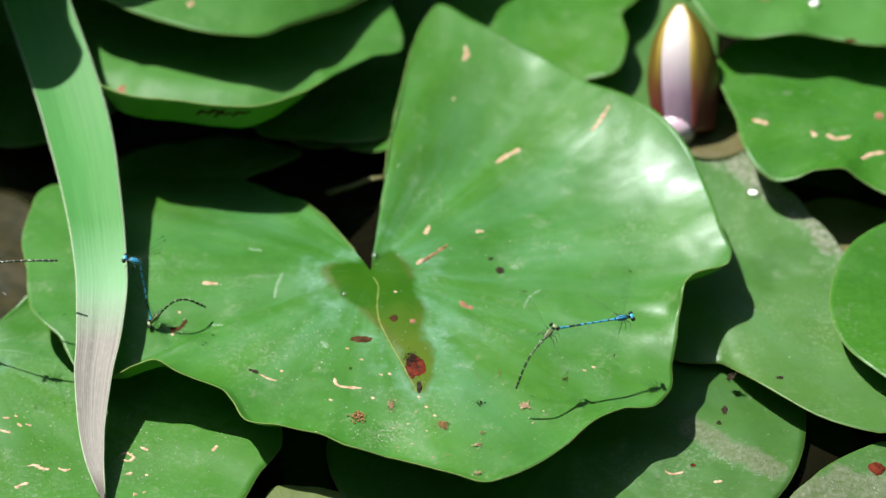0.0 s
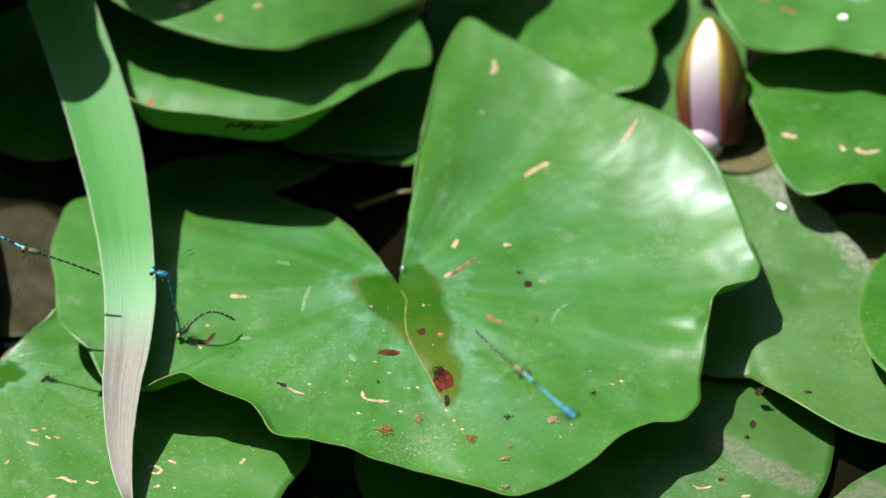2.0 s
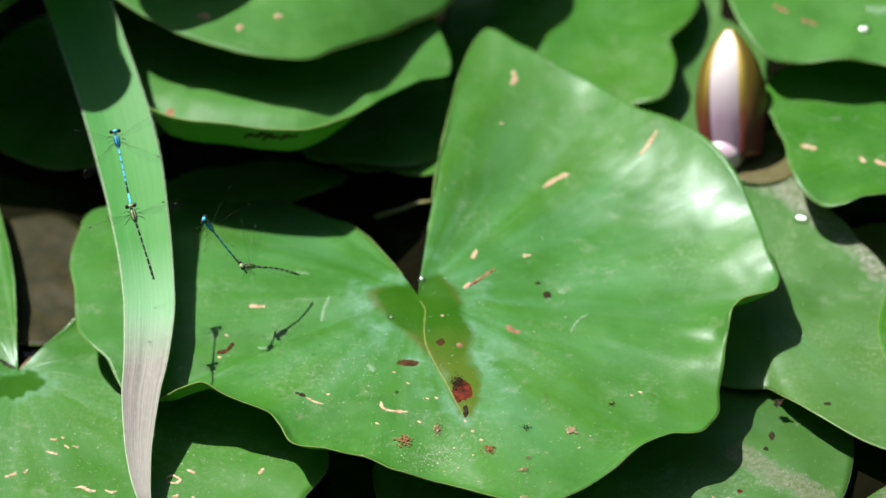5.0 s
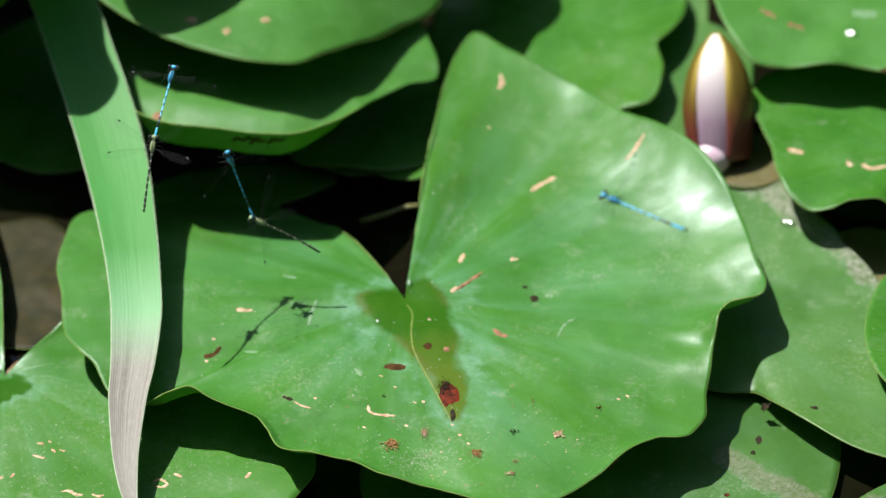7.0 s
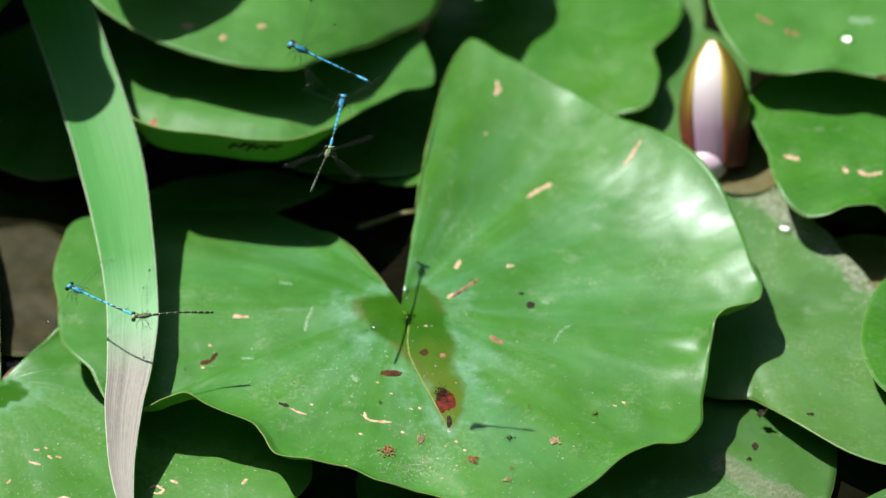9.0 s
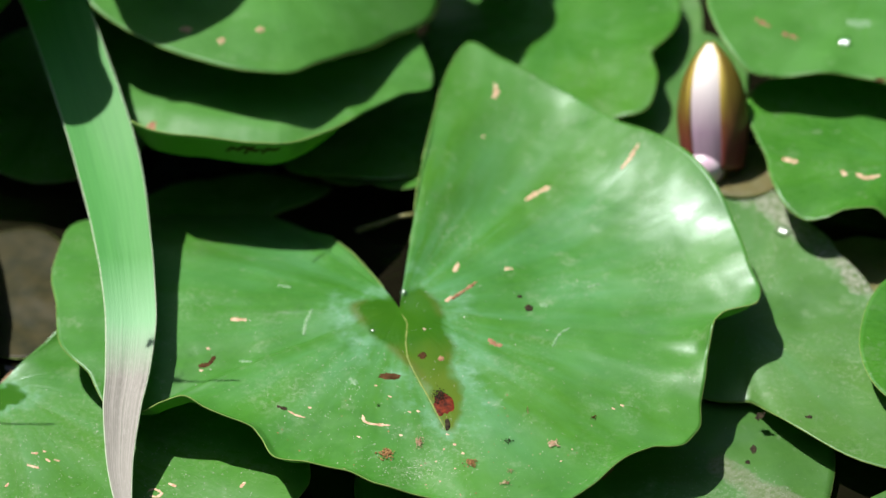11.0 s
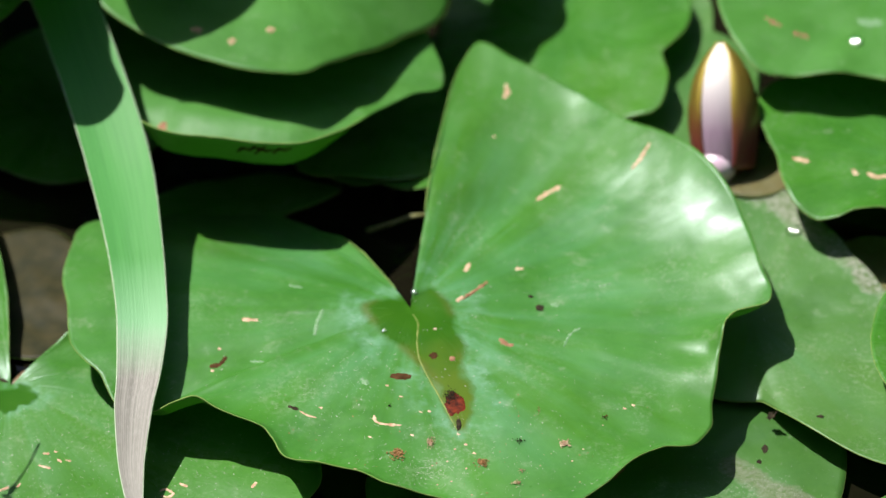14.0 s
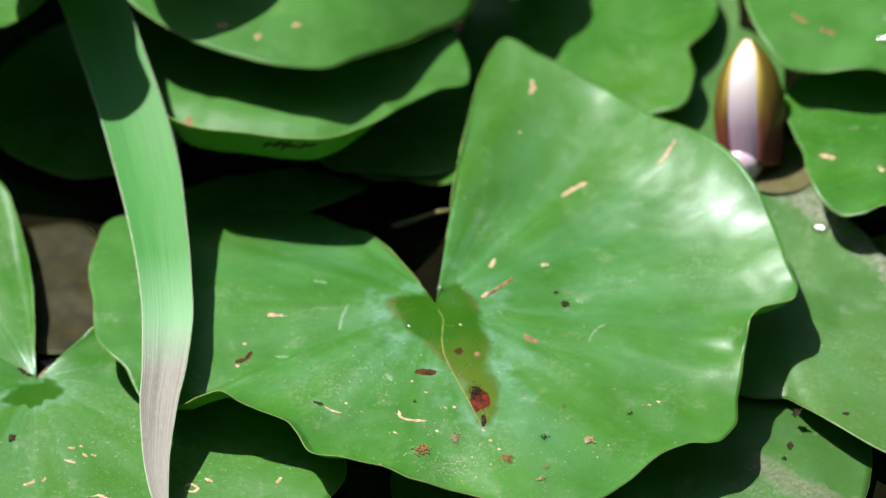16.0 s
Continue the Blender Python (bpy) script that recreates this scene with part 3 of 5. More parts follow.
RIGHT_TOP_RIM = [(-3.9, 70.0, 6.0), (46.0, 93.4, 6.0), (83.3, 97.4, 6.0), (128.8, 71.5, 6.0), (183.5, 77.7, 6.0), (208.4, 89.7, 4.0), (220.8, 96.8, 2.0), (231.5, 101.0, -4.0), (237.4, 94.7, -6.0), (249.5, 87.7, -2.0), (257.9, 83.3, -4.0), (277.8, 90.3, -4.0), (301.0, 84.7, -2.0)]
DEAD_BUD_AT = (125.6, 126.8, 20.6)
DEAD_BUD_RIM = [(7.5, 18.3, -0.1), (69.3, 21.2, 0.2), (128.1, 22.3, 0.2), (183.5, 21.2, -0.2), (240.9, 20.6, -1.0), (303.6, 19.4, -0.8)]
DEAD_RIGHT_AT = (177.1, 70.7, 8.0)
DEAD_RIGHT_RIM = [(-2.5, 30.3, 1.0), (46.7, 21.4, 1.0), (114.8, 19.5, 1.0), (182.9, 25.7, 1.0), (239.7, 25.4, 1.0), (299.2, 25.1, 1.0)]
BACK_AT = (41.0, 235.8, 30.0)
BACK_RIM = [(-300.0, 78.6, 12.0), (-264.5, 74.2, 12.0), (-220.9, 71.1, -2.0), (-184.7, 65.0, -10.0), (-146.9, 71.6, -11.0), (-125.3, 77.5, -8.0), (-105.0, 90.4, -3.0), (-88.2, 92.6, -1.0), (-72.0, 87.6, 2.0), (-64.8, 91.2, 5.0), (-53.9, 78.8, 10.0), (-38.5, 58.5, 10.0), (22.1, 64.9, 8.0)]
BUD_SIDE_AT = (95.5, 204.0, 24.0)
BUD_SIDE_RIM = [(59.5, 38.2, 2.0), (80.1, 77.2, 2.0), (100.2, 60.5, 2.0), (147.7, 38.2, 0.0), (217.4, 35.8, -2.0), (255.8, 57.0, -2.0), (271.1, 66.9, -2.0), (291.8, 44.2, -2.0)]
TOP_AT = (-95.1, 211.9, 86.0)
TOP_RIM = [(36.9, 96.6, -2.0), (63.4, 96.2, 8.0), (93.1, 86.7, 14.0), (135.9, 93.7, 16.0), (172.1, 95.2, 14.0), (202.4, 98.4, 10.0), (214.5, 98.2, 6.0), (231.0, 93.5, 0.0), (249.3, 91.6, -4.0), (266.2, 95.5, -5.0), (275.2, 95.5, -6.0), (289.8, 82.5, -11.0), (329.4, 66.6, -26.0), (354.9, 75.9, -31.0), (373.6, 82.0, -24.0)]
OVER_TOP_AT = (-171.5, 219.2, 142.0)
OVER_TOP_RIM = [(-89.8, 68.9, -2.0), (-75.8, 64.8, -2.0), (-50.8, 56.0, -2.0), (25.4, 39.0, 0.0), (92.7, 83.6, 2.0), (119.9, 82.3, 2.0), (171.6, 37.9, 0.0), (244.6, 43.4, -2.0)]
OVER_BACK_AT = (4.5, 265.2, 74.0)
OVER_BACK_RIM = [(-133.3, 33.1, -2.0), (-110.9, 51.3, -3.0), (-96.4, 54.6, -3.0), (-80.5, 32.6, -2.0), (9.8, 16.5, 0.0), (69.5, 49.6, 3.0), (92.4, 64.6, 3.0), (134.9, 24.0, 0.0)]
CUPPED_AT = (-96.6, 167.7, 54.0)
CUPPED_RIM = [(18.7, 75.1, -4.0), (46.3, 82.4, 4.0), (91.4, 81.7, 10.0), (134.5, 91.8, 10.0), (175.4, 92.0, 8.0), (202.9, 95.0, 2.0), (215.0, 92.0, 5.0), (225.3, 86.5, 9.5), (237.1, 91.2, 14.0), (257.7, 86.4, 14.0), (277.0, 88.1, 13.2), (294.7, 76.0, 7.1), (322.7, 61.5, -3.0), (341.7, 67.5, -5.0), (352.7, 78.4, -8.0)]
CUPPED_FOLD = [(200, 0.0), (215, 0.3), (225, 0.65), (237, 1.0), (275, 1.0), (297, 0.45), (315, 0.0)]
SHADED_AT = (-48.7, 134.3, 14.0)
SHADED_RIM = [(-19.8, 29.7, 2.0), (2.0, 23.9, 2.0), (91.7, 8.7, 1.0), (157.8, 29.2, 0.0), (168.5, 43.9, -1.0), (178.9, 26.6, -1.0), (271.9, 10.0, 0.0)]
UPPER_LEFT_AT = (-273.6, 222.8, 92.0)
UPPER_LEFT_RIM = [(-259.9, 138.6, 2.0), (-232.3, 122.4, 0.0), (-186.7, 75.7, -2.0), (-117.5, 71.4, -2.0), (-85.2, 83.0, -2.0), (-71.2, 90.4, -2.0), (-63.7, 100.4, -1.0), (-56.0, 96.7, 0.0), (-46.9, 90.0, 1.0), (-31.5, 76.5, 2.0), (16.9, 62.5, 2.0), (73.9, 109.5, 2.0)]
SHADE_AT = (-212.7, 163.9, 123.0)
SHADE_RIM = [(-390.5, 28.5, -3.0), (-348.4, 22.5, 1.0), (-282.9, 44.3, 5.0), (-259.6, 51.2, 7.0), (-216.8, 28.1, 5.0), (-108.1, 32.9, 1.0), (-81.3, 51.5, -2.0), (-66.0, 50.0, -4.0), (-56.0, 48.0, -5.0), (-49.0, 45.5, -6.0), (-41.0, 34.0, -5.0)]
LEFT_DARK_AT = (-208.0, 192.8, 10.0)
LEFT_DARK_RIM = [(4.6, 55.1, 2.0), (61.8, 53.6, 4.0), (99.6, 69.5, 4.0), (136.3, 57.9, 2.0), (188.6, 49.0, 0.0), (243.7, 52.7, -2.0), (279.8, 59.1, -4.0), (315.3, 60.6, -2.0)]
GAP_DARK_AT = (-43.0, 170.7, 17.0)
GAP_DARK_RIM = [(35.8, 63.7, 0.0), (62.7, 100.7, 0.0), (80.7, 74.2, 0.0), (115.0, 35.2, 0.0), (192.0, 35.7, 0.0), (222.6, 59.3, 0.0), (249.4, 48.5, 0.0), (286.3, 47.1, 0.0), (319.4, 39.7, 0.0)]
DIM_AT = (-113.3, 123.5, 4.0)
DIM_RIM = [(0.4, 37.1, 0.0), (12.3, 48.3, 0.0), (28.3, 35.0, 0.0), (110.5, 19.4, 0.0), (163.4, 34.2, 0.0), (185.1, 43.5, 0.0), (203.4, 38.7, 0.0), (227.4, 24.9, 0.0), (283.4, 16.9, 0.0), (338.2, 24.9, 0.0)]
MUD_AT = (-203.0, 54.3, 1.5)
MUD_RIM = [(-9.4, 28.8, 0.5), (60.4, 37.7, 0.5), (92.1, 50.1, 0.5), (120.2, 47.8, 0.5), (173.0, 28.5, 0.5), (254.2, 41.8, 0.5), (290.1, 47.0, 0.5), (312.1, 43.8, 0.5)]


HOLLOW = [(-52.5, 11.1), (-44.5, 15.0), (-34.8, 15.8), (-30.5, 17.3), (-22.9, 23.6), (-14.5, 14.2), (-11.0, -4.9), (-8.9, -29.1), (-4.4, -47.1), (-6.2, -60.1), (-9.5, -67.0), (-15.6, -50.6), (-21.9, -31.6), (-34.0, -16.9), (-44.3, -3.4)]

# round its corners off
for _ in range(3):
    HOLLOW = [(a[0] + (b[0] - a[0]) * k, a[1] + (b[1] - a[1]) * k) for a, b in zip(HOLLOW, HOLLOW[1:] + HOLLOW[:1]) for k in (0.25, 0.75)]


def seam(x, y):
    """Wet hollow at the stalk that runs out along the middle rib: 1 inside its outline, 0 outside."""
    inside, near = False, 1e9
    for (ax, ay), (bx, by) in zip(HOLLOW, HOLLOW[1:] + HOLLOW[:1]):
        if (ay > y) != (by > y) and x < ax + (y - ay) * (bx - ax) / (by - ay):
            inside = not inside
        ex, ey = bx - ax, by - ay
        t = max(0.0, min(1.0, ((x - ax) * ex + (y - ay) * ey) / (ex * ex + ey * ey)))
        near = min(near, math.hypot(x - ax - t * ex, y - ay - t * ey))
    return max(0.0, min(1.0, 0.5 + (near if inside else -near) / 40.0))


def patch(line, wide):
    """A worn patch round a line: 1 on it, 0 past its width."""
    def share(x, y):
        near = 1e9
        for (ax, ay), (bx, by) in zip(line, line[1:]):
            ex, ey = bx - ax, by - ay
            t = max(0.0, min(1.0, ((x - ax) * ex + (y - ay) * ey) / (ex * ex + ey * ey)))
            near = min(near, math.hypot(x - ax - t * ex, y - ay - t * ey))
        return max(0.0, 1.0 - near / wide)
    return share


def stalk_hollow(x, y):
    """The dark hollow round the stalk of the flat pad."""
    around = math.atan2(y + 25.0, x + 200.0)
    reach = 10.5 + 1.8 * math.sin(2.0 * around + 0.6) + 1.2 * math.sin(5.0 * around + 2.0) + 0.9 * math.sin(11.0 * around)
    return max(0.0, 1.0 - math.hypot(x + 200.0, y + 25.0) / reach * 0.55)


main_pad = Pad(MAIN_AT, MAIN_RIM, slit=True, power=4.5, ripple=7.0, bowl=1.2, relief=0.45, seed=1, around=420, along=90, lip=4.2, lip_at=0.965, lip_in=0.22, fold=[(-165, 0.0), (-158, 0.2), (-150, 0.9), (-140, 1.0), (-130, 0.35), (-122, 0.5), (-112, 0.9), (-98, 0.5), (-86, 0.8), (-72, 0.5), (-62, 0.15), (-50, 0.4), (-41, 0.8), (-33, 0.1), (-20, 0.0), (-9, 0.7), (-2, 0.4), (3, 0.0)], pleat=1.5, funnel=1.6, steep=-10.0, rise=0.08, lift=12.0)
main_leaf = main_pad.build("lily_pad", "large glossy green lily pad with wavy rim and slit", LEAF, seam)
lower_left_pad = Pad(LOWER_LEFT_AT, LOWER_LEFT_RIM, slit=True, seed=2, bowl=0.6, around=200, along=40, pleat=0.22, funnel=3.2, rise=0.20)
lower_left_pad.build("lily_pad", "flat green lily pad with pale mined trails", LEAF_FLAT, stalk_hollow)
right_low_pad = Pad(RIGHT_LOW_AT, RIGHT_LOW_RIM, slit=False, seed=3, around=160, along=36)
right_low_pad.build("lily_pad", "dull dusty green lily pad partly in shade", LEAF_DULL, patch([(112, 122), (128, 114), (140, 100), (150, 84), (163, 66), (174, 44)], 15.0))
right_edge_pad = Pad(RIGHT_EDGE_AT, RIGHT_EDGE_RIM, slit=False, seed=4)
right_edge_pad.build("lily_pad", "green lily pad lying over a dusty one", LEAF_PLAIN)
front_pad = Pad(FRONT_AT, FRONT_RIM, slit=False, seed=5, relief=1.0)
front_pad.build("lily_pad", "low lily pad with silvery dried film, mostly shaded", LEAF_FILM, patch([(101, -58), (109, -66), (120, -76), (133, -86)], 10.0))
corner_pad = Pad(CORNER_AT, CORNER_RIM, slit=False, seed=6)
corner_pad.build("lily_pad", "small dull lily pad with brown rot spot", LEAF_FILM, patch([(140, -112), (158, -100), (182, -104)], 15.0))
sunk_pad = Pad(SUNK_AT, SUNK_RIM, slit=False, seed=7)
sunk_pad.build("lily_pad", "rotting olive lily pad lying on the water", LEAF_OLIVE, stalk=False)
right_back_pad = Pad(RIGHT_BACK_AT, RIGHT_BACK_RIM, slit=False, seed=8)
right_back_pad.build("lily_pad", "green lily pad with ragged edge and tan scars", LEAF_PLAIN)
right_top_pad = Pad(RIGHT_TOP_AT, RIGHT_TOP_RIM, slit=False, seed=9)
right_top_pad.build("lily_pad", "raised green lily pad with drooping margin", LEAF_MATTE)
back_pad = Pad(BACK_AT, BACK_RIM, slit=False, seed=10)
back_pad.build("lily_pad", "glossy green lily pad half in shade", LEAF_PLAIN)
Pad(BUD_SIDE_AT, BUD_SIDE_RIM, slit=False, seed=11).build("lily_pad", "low dull lily pad beside the flower bud", LEAF_DULL)
top_pad = Pad(TOP_AT, TOP_RIM, slit=False, seed=12)
top_pad.build("lily_pad", "raised pale green lily pad with small brown spots", LEAF_MATTE)
cupped_pad = Pad(CUPPED_AT, CUPPED_RIM, slit=False, seed=13, lip=14.0, lip_at=0.93, lip_in=0.18, fold=CUPPED_FOLD, around=200, along=80)
cupped_pad.build("lily_pad", "cupped lily pad with folded-down margin, in shade", LEAF_MATTE, rim=0.08 * MM)
Pad(DEAD_BUD_AT, DEAD_BUD_RIM, slit=False, seed=17, around=60, along=14).build("lily_pad", "small brown rotting leaf at the foot of the bud", LEAF_DEAD, stalk=False)
Pad(DEAD_RIGHT_AT, DEAD_RIGHT_RIM, slit=False, seed=18, around=80, along=16).build("lily_pad", "brown rotting lily pad low on the water", LEAF_DEAD, stalk=False)
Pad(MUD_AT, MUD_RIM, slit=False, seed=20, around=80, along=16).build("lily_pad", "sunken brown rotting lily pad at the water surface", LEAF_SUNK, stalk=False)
Pad(SHADED_AT, SHADED_RIM, slit=False, seed=14).build("lily_pad", "dark lily pad low over the water in shade", LEAF_PLAIN)
Pad(UPPER_LEFT_AT, UPPER_LEFT_RIM, slit=False, seed=15).build("lily_pad", "high raised lily pad that shades those beneath", LEAF_PLAIN)
# added out of view, only to cast shade on the strap leaf
Pad(SHADE_AT, SHADE_RIM, slit=False, seed=19, around=80, along=16).build("lily_pad", "unseen lily pad shape added to shade the strap leaf", LEAF_PLAIN, stalk=False)
# another added caster above the view; its shadow falls on the top pad
Pad(OVER_TOP_AT, OVER_TOP_RIM, slit=False, seed=21, around=80, along=16).build("lily_pad", "unseen lily pad shape added to shade a pale one", LEAF_PLAIN, stalk=False)
# added unseen as well, to darken the near side of the back pad
Pad(OVER_BACK_AT, OVER_BACK_RIM, slit=False, seed=22, around=80, along=16).build("lily_pad", "unseen lily pad shape added to shade a glossy one", LEAF_PLAIN, stalk=False)
Pad(GAP_DARK_AT, GAP_DARK_RIM, slit=False, seed=24, around=100, along=20).build("lily_pad", "dark green lily pad low under the cupped one", LEAF_PLAIN, stalk=False)
Pad(DIM_AT, DIM_RIM, slit=False, seed=23, around=90, along=14).build("lily_pad", "dim floating lily pad in the shaded gap", LEAF_PLAIN, stalk=False)
Pad(LEFT_DARK_AT, LEFT_DARK_RIM, slit=False, seed=16).build("lily_pad", "dark green lily pad in deep shade", LEAF_PLAIN)


# ---- the withering blade that hangs over the pads ----
BLADE_LINE = [(-413.6, 869.9, -20.0, 20.0), (-362.5, 662.9, 60.0, 19.4), (-310.1, 458.9, 118.0, 17.7), (-256.4, 312.6, 130.0, 16.8), (-217.9, 232.6, 120.0, 17.4), (-200.2, 179.5, 99.0, 16.3), (-185.2, 143.2, 82.0, 15.0), (-173.8, 115.0, 70.0, 15.0), (-161.1, 77.7, 59.0, 14.4), (-151.1, 37.2, 52.0, 12.4), (-145.1, 8.1, 47.0, 11.1), (-141.1, -19.8, 42.0, 10.2), (-140.3, -42.9, 37.0, 8.8), (-141.1, -58.2, 32.0, 7.5), (-140.4, -77.7, 25.0, 5.5), (-137.9, -95.5, 20.0, 3.7), (-132.8, -114.1, 15.0, 0.8)]


def hanging_blade():
    root = tagged(new("iris_leaf"), "long green strap leaf with withered grey tip", "leaf")
    table = [(i, *row) for i, row in enumerate(BLADE_LINE)]
    steps = 150
    xs = np.linspace(0, len(table) - 1, steps)
    line = spline(table, xs)
    lengths = np.concatenate([[0], np.cumsum(np.linalg.norm(np.diff(line[:, :3], axis=0), axis=1))])
    share = lengths / lengths[-1]
    across = 12
    rows = []
    for i in range(steps):
        x, y, z, half = line[i]
        way = Vector(line[min(i + 1, steps - 1), :3] - line[max(i - 1, 0), :3]).normalized()
        side = Vector((1, 0, 0))
        up = side.cross(way).normalized()
        up = up if up.z > 0 else -up
        row = []
        for k in range(across + 1):
            u = 2 * k / across - 1
            # a shallow keel, and a little waviness
            sag = 1.6 * (u * u - 0.4) * min(1, half / 10) + 0.25 * noise.noise((i * 0.06, u * 1.5, 3))
            p = Vector((x, y, z)) + side * (u * half * (1 + 0.012 * noise.noise((i * 0.11, 2 * u, 9)))) + up * sag
            row.append(p * MM)
        rows.append(row)

    def strip(first, last):
        bm = bmesh.new()
        uv = bm.loops.layers.uv.new("UVMap")
        made = [[bm.verts.new(p) for p in rows[i]] for i in range(first, last + 1)]
        for i in range(last - first):
            for k in range(across):
                f = bm.faces.new((made[i][k], made[i][k + 1], made[i + 1][k + 1], made[i + 1][k]))
                for loop, (ii, kk) in zip(f.loops, ((i, k), (i, k + 1), (i + 1, k + 1), (i + 1, k))):
                    loop[uv].uv = (kk / across, 1 - (lengths[-1] - lengths[first + ii]) / 300.0)
        return bm

    joint = int(np.searchsorted(lengths, lengths[-1] - 300.0 * 0.21))
    for name, first, last, label in (("leaf_face", 0, joint, "fresh green ribbed part"), ("withered_tip", joint, steps - 1, "grey dried tip")):
        face = part(name, strip(first, last), BLADE, root, label)
        solid = face.modifiers.new("thickness", "SOLIDIFY")
        solid.thickness, solid.offset, solid.use_rim = 0.0009, 0.0, False
    for k in (0, across):
        part("margin", tube([rows[i][k].copy() for i in range(0, steps, 2)], 0.00040, 6), BLADE_EDGE, root, "pale thickened edge")
    return root


hanging_blade()


# ---- a loose stem in the gap between the pads ----
weed = tagged(new("water_weed"), "thin olive shoot curving up out of the dark water", "water weed")
part("stem", tube([Vector(p) * MM for p in [(-59.0, 109.7, -6.0), (-50.7, 104.3, 2.0), (-42.2, 103.3, 6.0), (-33.6, 104.5, 9.0), (-21.8, 104.4, 11.0)]], [1.6 * MM, 1.3 * MM, 1.1 * MM, 1.0 * MM, 0.9 * MM], 8), plain_material("olive_stem", (0.16, 0.17, 0.05), (0.28, 0.27, 0.10), 0.5), weed)


# ---- the flower bud ----
def flower_bud():
    root = tagged(new("water_lily_bud"), "closed water lily bud, white petals between olive sepals", "flower bud")
    root.matrix_world = pose(0.1125, 0.1277, 0.020, -33, -3, 0)
    tall, wide = 0.0590, 0.0155

    def girth(v):
        return wide * (0.84 + 0.16 * math.sin(min(1, v / 0.36) * math.pi / 2)) * (1 - 0.95 * max(0, (v - 0.36) / 0.64) ** 2.4) ** 0.82

    def shell(middle, half, out, taper, n_across=14):
        bm = bmesh.new()
        uv = bm.loops.layers.uv.new("UVMap")
        rows = []
        for j in range(25):
            v = j / 24
            spread = half * (1 - taper * max(0, v - 0.45) ** 2)
            row = []
            for k in range(n_across + 1):
                u = 2 * k / n_across - 1
                a = middle + u * spread
                r = girth(min(v, 0.992)) * out * (1.0 + 0.045 * (1 - u * u)) * (1 + 0.02 * noise.noise((u * 3, v * 4, middle)))
                row.append(bm.verts.new((r * math.cos(a), r * math.sin(a), v * tall * (1 if out > 0.95 else 0.985))))
            rows.append(row)
        for j in range(24):
            for k in range(n_across):
                f = bm.faces.new((rows[j][k], rows[j][k + 1], rows[j + 1][k + 1], rows[j + 1][k]))
                for loop, (jj, kk) in zip(f.loops, ((j, k), (j, k + 1), (j + 1, k + 1), (j + 1, k))):
                    loop[uv].uv = (kk / n_across, jj / 24)
        return bm

    def thick(ob, by):
        solid = ob.modifiers.new("thickness", "SOLIDIFY")
        solid.thickness = by

    for turn in (-104, -48, 20, 95, 170, 230):
        thick(part("petal", shell(radians(turn), radians(44), 0.93, 0.6), PETAL, root, "white petal flushed pink at its foot"), 0.0006)
    for turn, half in ((-20, 60), (179, 46), (86, 60)):
        thick(part("sepal", shell(radians(turn), radians(half), 1.02, 0.9), SEPAL, root, "glossy olive sepal with reddish foot"), 0.0009)
    # ball added at the foot; its pale colour stands in for a bright glint
    part("glint_foot", ball((-0.0045, -0.0070, 0.0010), (0.0090, 0.0082, 0.0084), 20, 14), plain_material("lily_glint_foot", (0.70, 0.48, 0.62), (0.86, 0.74, 0.82), 0.28, 120.0, spec=0.7), root, "glossy pink foot of the bud, a bright glint put into its pale colour")
    part("stalk", tube([Vector((0, 0, 0.000)), Vector((0.000, 0.002, -0.012)), Vector((0.004, 0.012, -0.05))], [0.0085, 0.005, 0.0045], 14), STALK, root)
    return root


flower_bud()



# ---- marks on the pads and litter lying on them ----
REDTAN = plain_material("red_tan_scar", (0.17, 0.080, 0.042), (0.36, 0.205, 0.125), 0.7, spec=0.1)
BROWN = plain_material("brown_scar", (0.030, 0.015, 0.006), (0.10, 0.048, 0.020), 0.8, spec=0.05)
PALEBROWN = plain_material("pale_brown_scar", (0.20, 0.17, 0.08), (0.40, 0.30, 0.18), 0.7, spec=0.15)
SMUDGE = plain_material("leaf_smudge", (0.060, 0.20, 0.050), (0.22, 0.33, 0.21), 0.5, 900.0, spec=0.2)
PALE_DUST = plain_material("pale_dust", (0.26, 0.33, 0.21), (0.58, 0.61, 0.51), 0.6, 500.0)


def scar(pad, path, half, material):
    """A mined trail or dried fleck: a low uneven ridge that follows the pad's face."""
    table = [(i, *p) for i, p in enumerate(path)]
    steps = max(12, 8 * len(path))
    if len(path) == 1:
        table = [(0, path[0][0] - half, path[0][1]), (1, path[0][0] + half, path[0][1])]
    xy = spline(table, np.linspace(0, len(table) - 1, steps))
    bm = bmesh.new()
    rows = []
    for i in range(steps):
        way = Vector(xy[min(i + 1, steps - 1)] - xy[max(i - 1, 0)]).normalized()
        side = Vector((-way.y, way.x))
        end = min(i, steps - 1 - i) / (steps - 1) * 2
        wide = 1.25 * half * (0.35 + 0.65 * min(1.0, end * 2.5) ** 0.5) * (1 + 0.9 * noise.noise((xy[i][0] * 0.7, xy[i][1] * 0.7, 4)) + 0.5 * noise.noise((xy[i][0] * 3.1, xy[i][1] * 3.1, 6)))
        row = []
        for k, high in ((-1, -0.12), (-0.6, 0.10), (0, 0.16), (0.6, 0.11), (1, -0.12)):
            x, y = xy[i][0] + side.x * wide * k, xy[i][1] + side.y * wide * k
            row.append(bm.verts.new(pad.on(x, y, high + 0.16 * noise.noise((x * 2.5, y * 2.5, 1)))))
        rows.append(row)
    for a, b in zip(rows, rows[1:]):
        for k in range(4):
            bm.faces.new((a[k], a[k + 1], b[k + 1], b[k]))
    bmesh.ops.recalc_face_normals(bm, faces=bm.faces)
    return bm


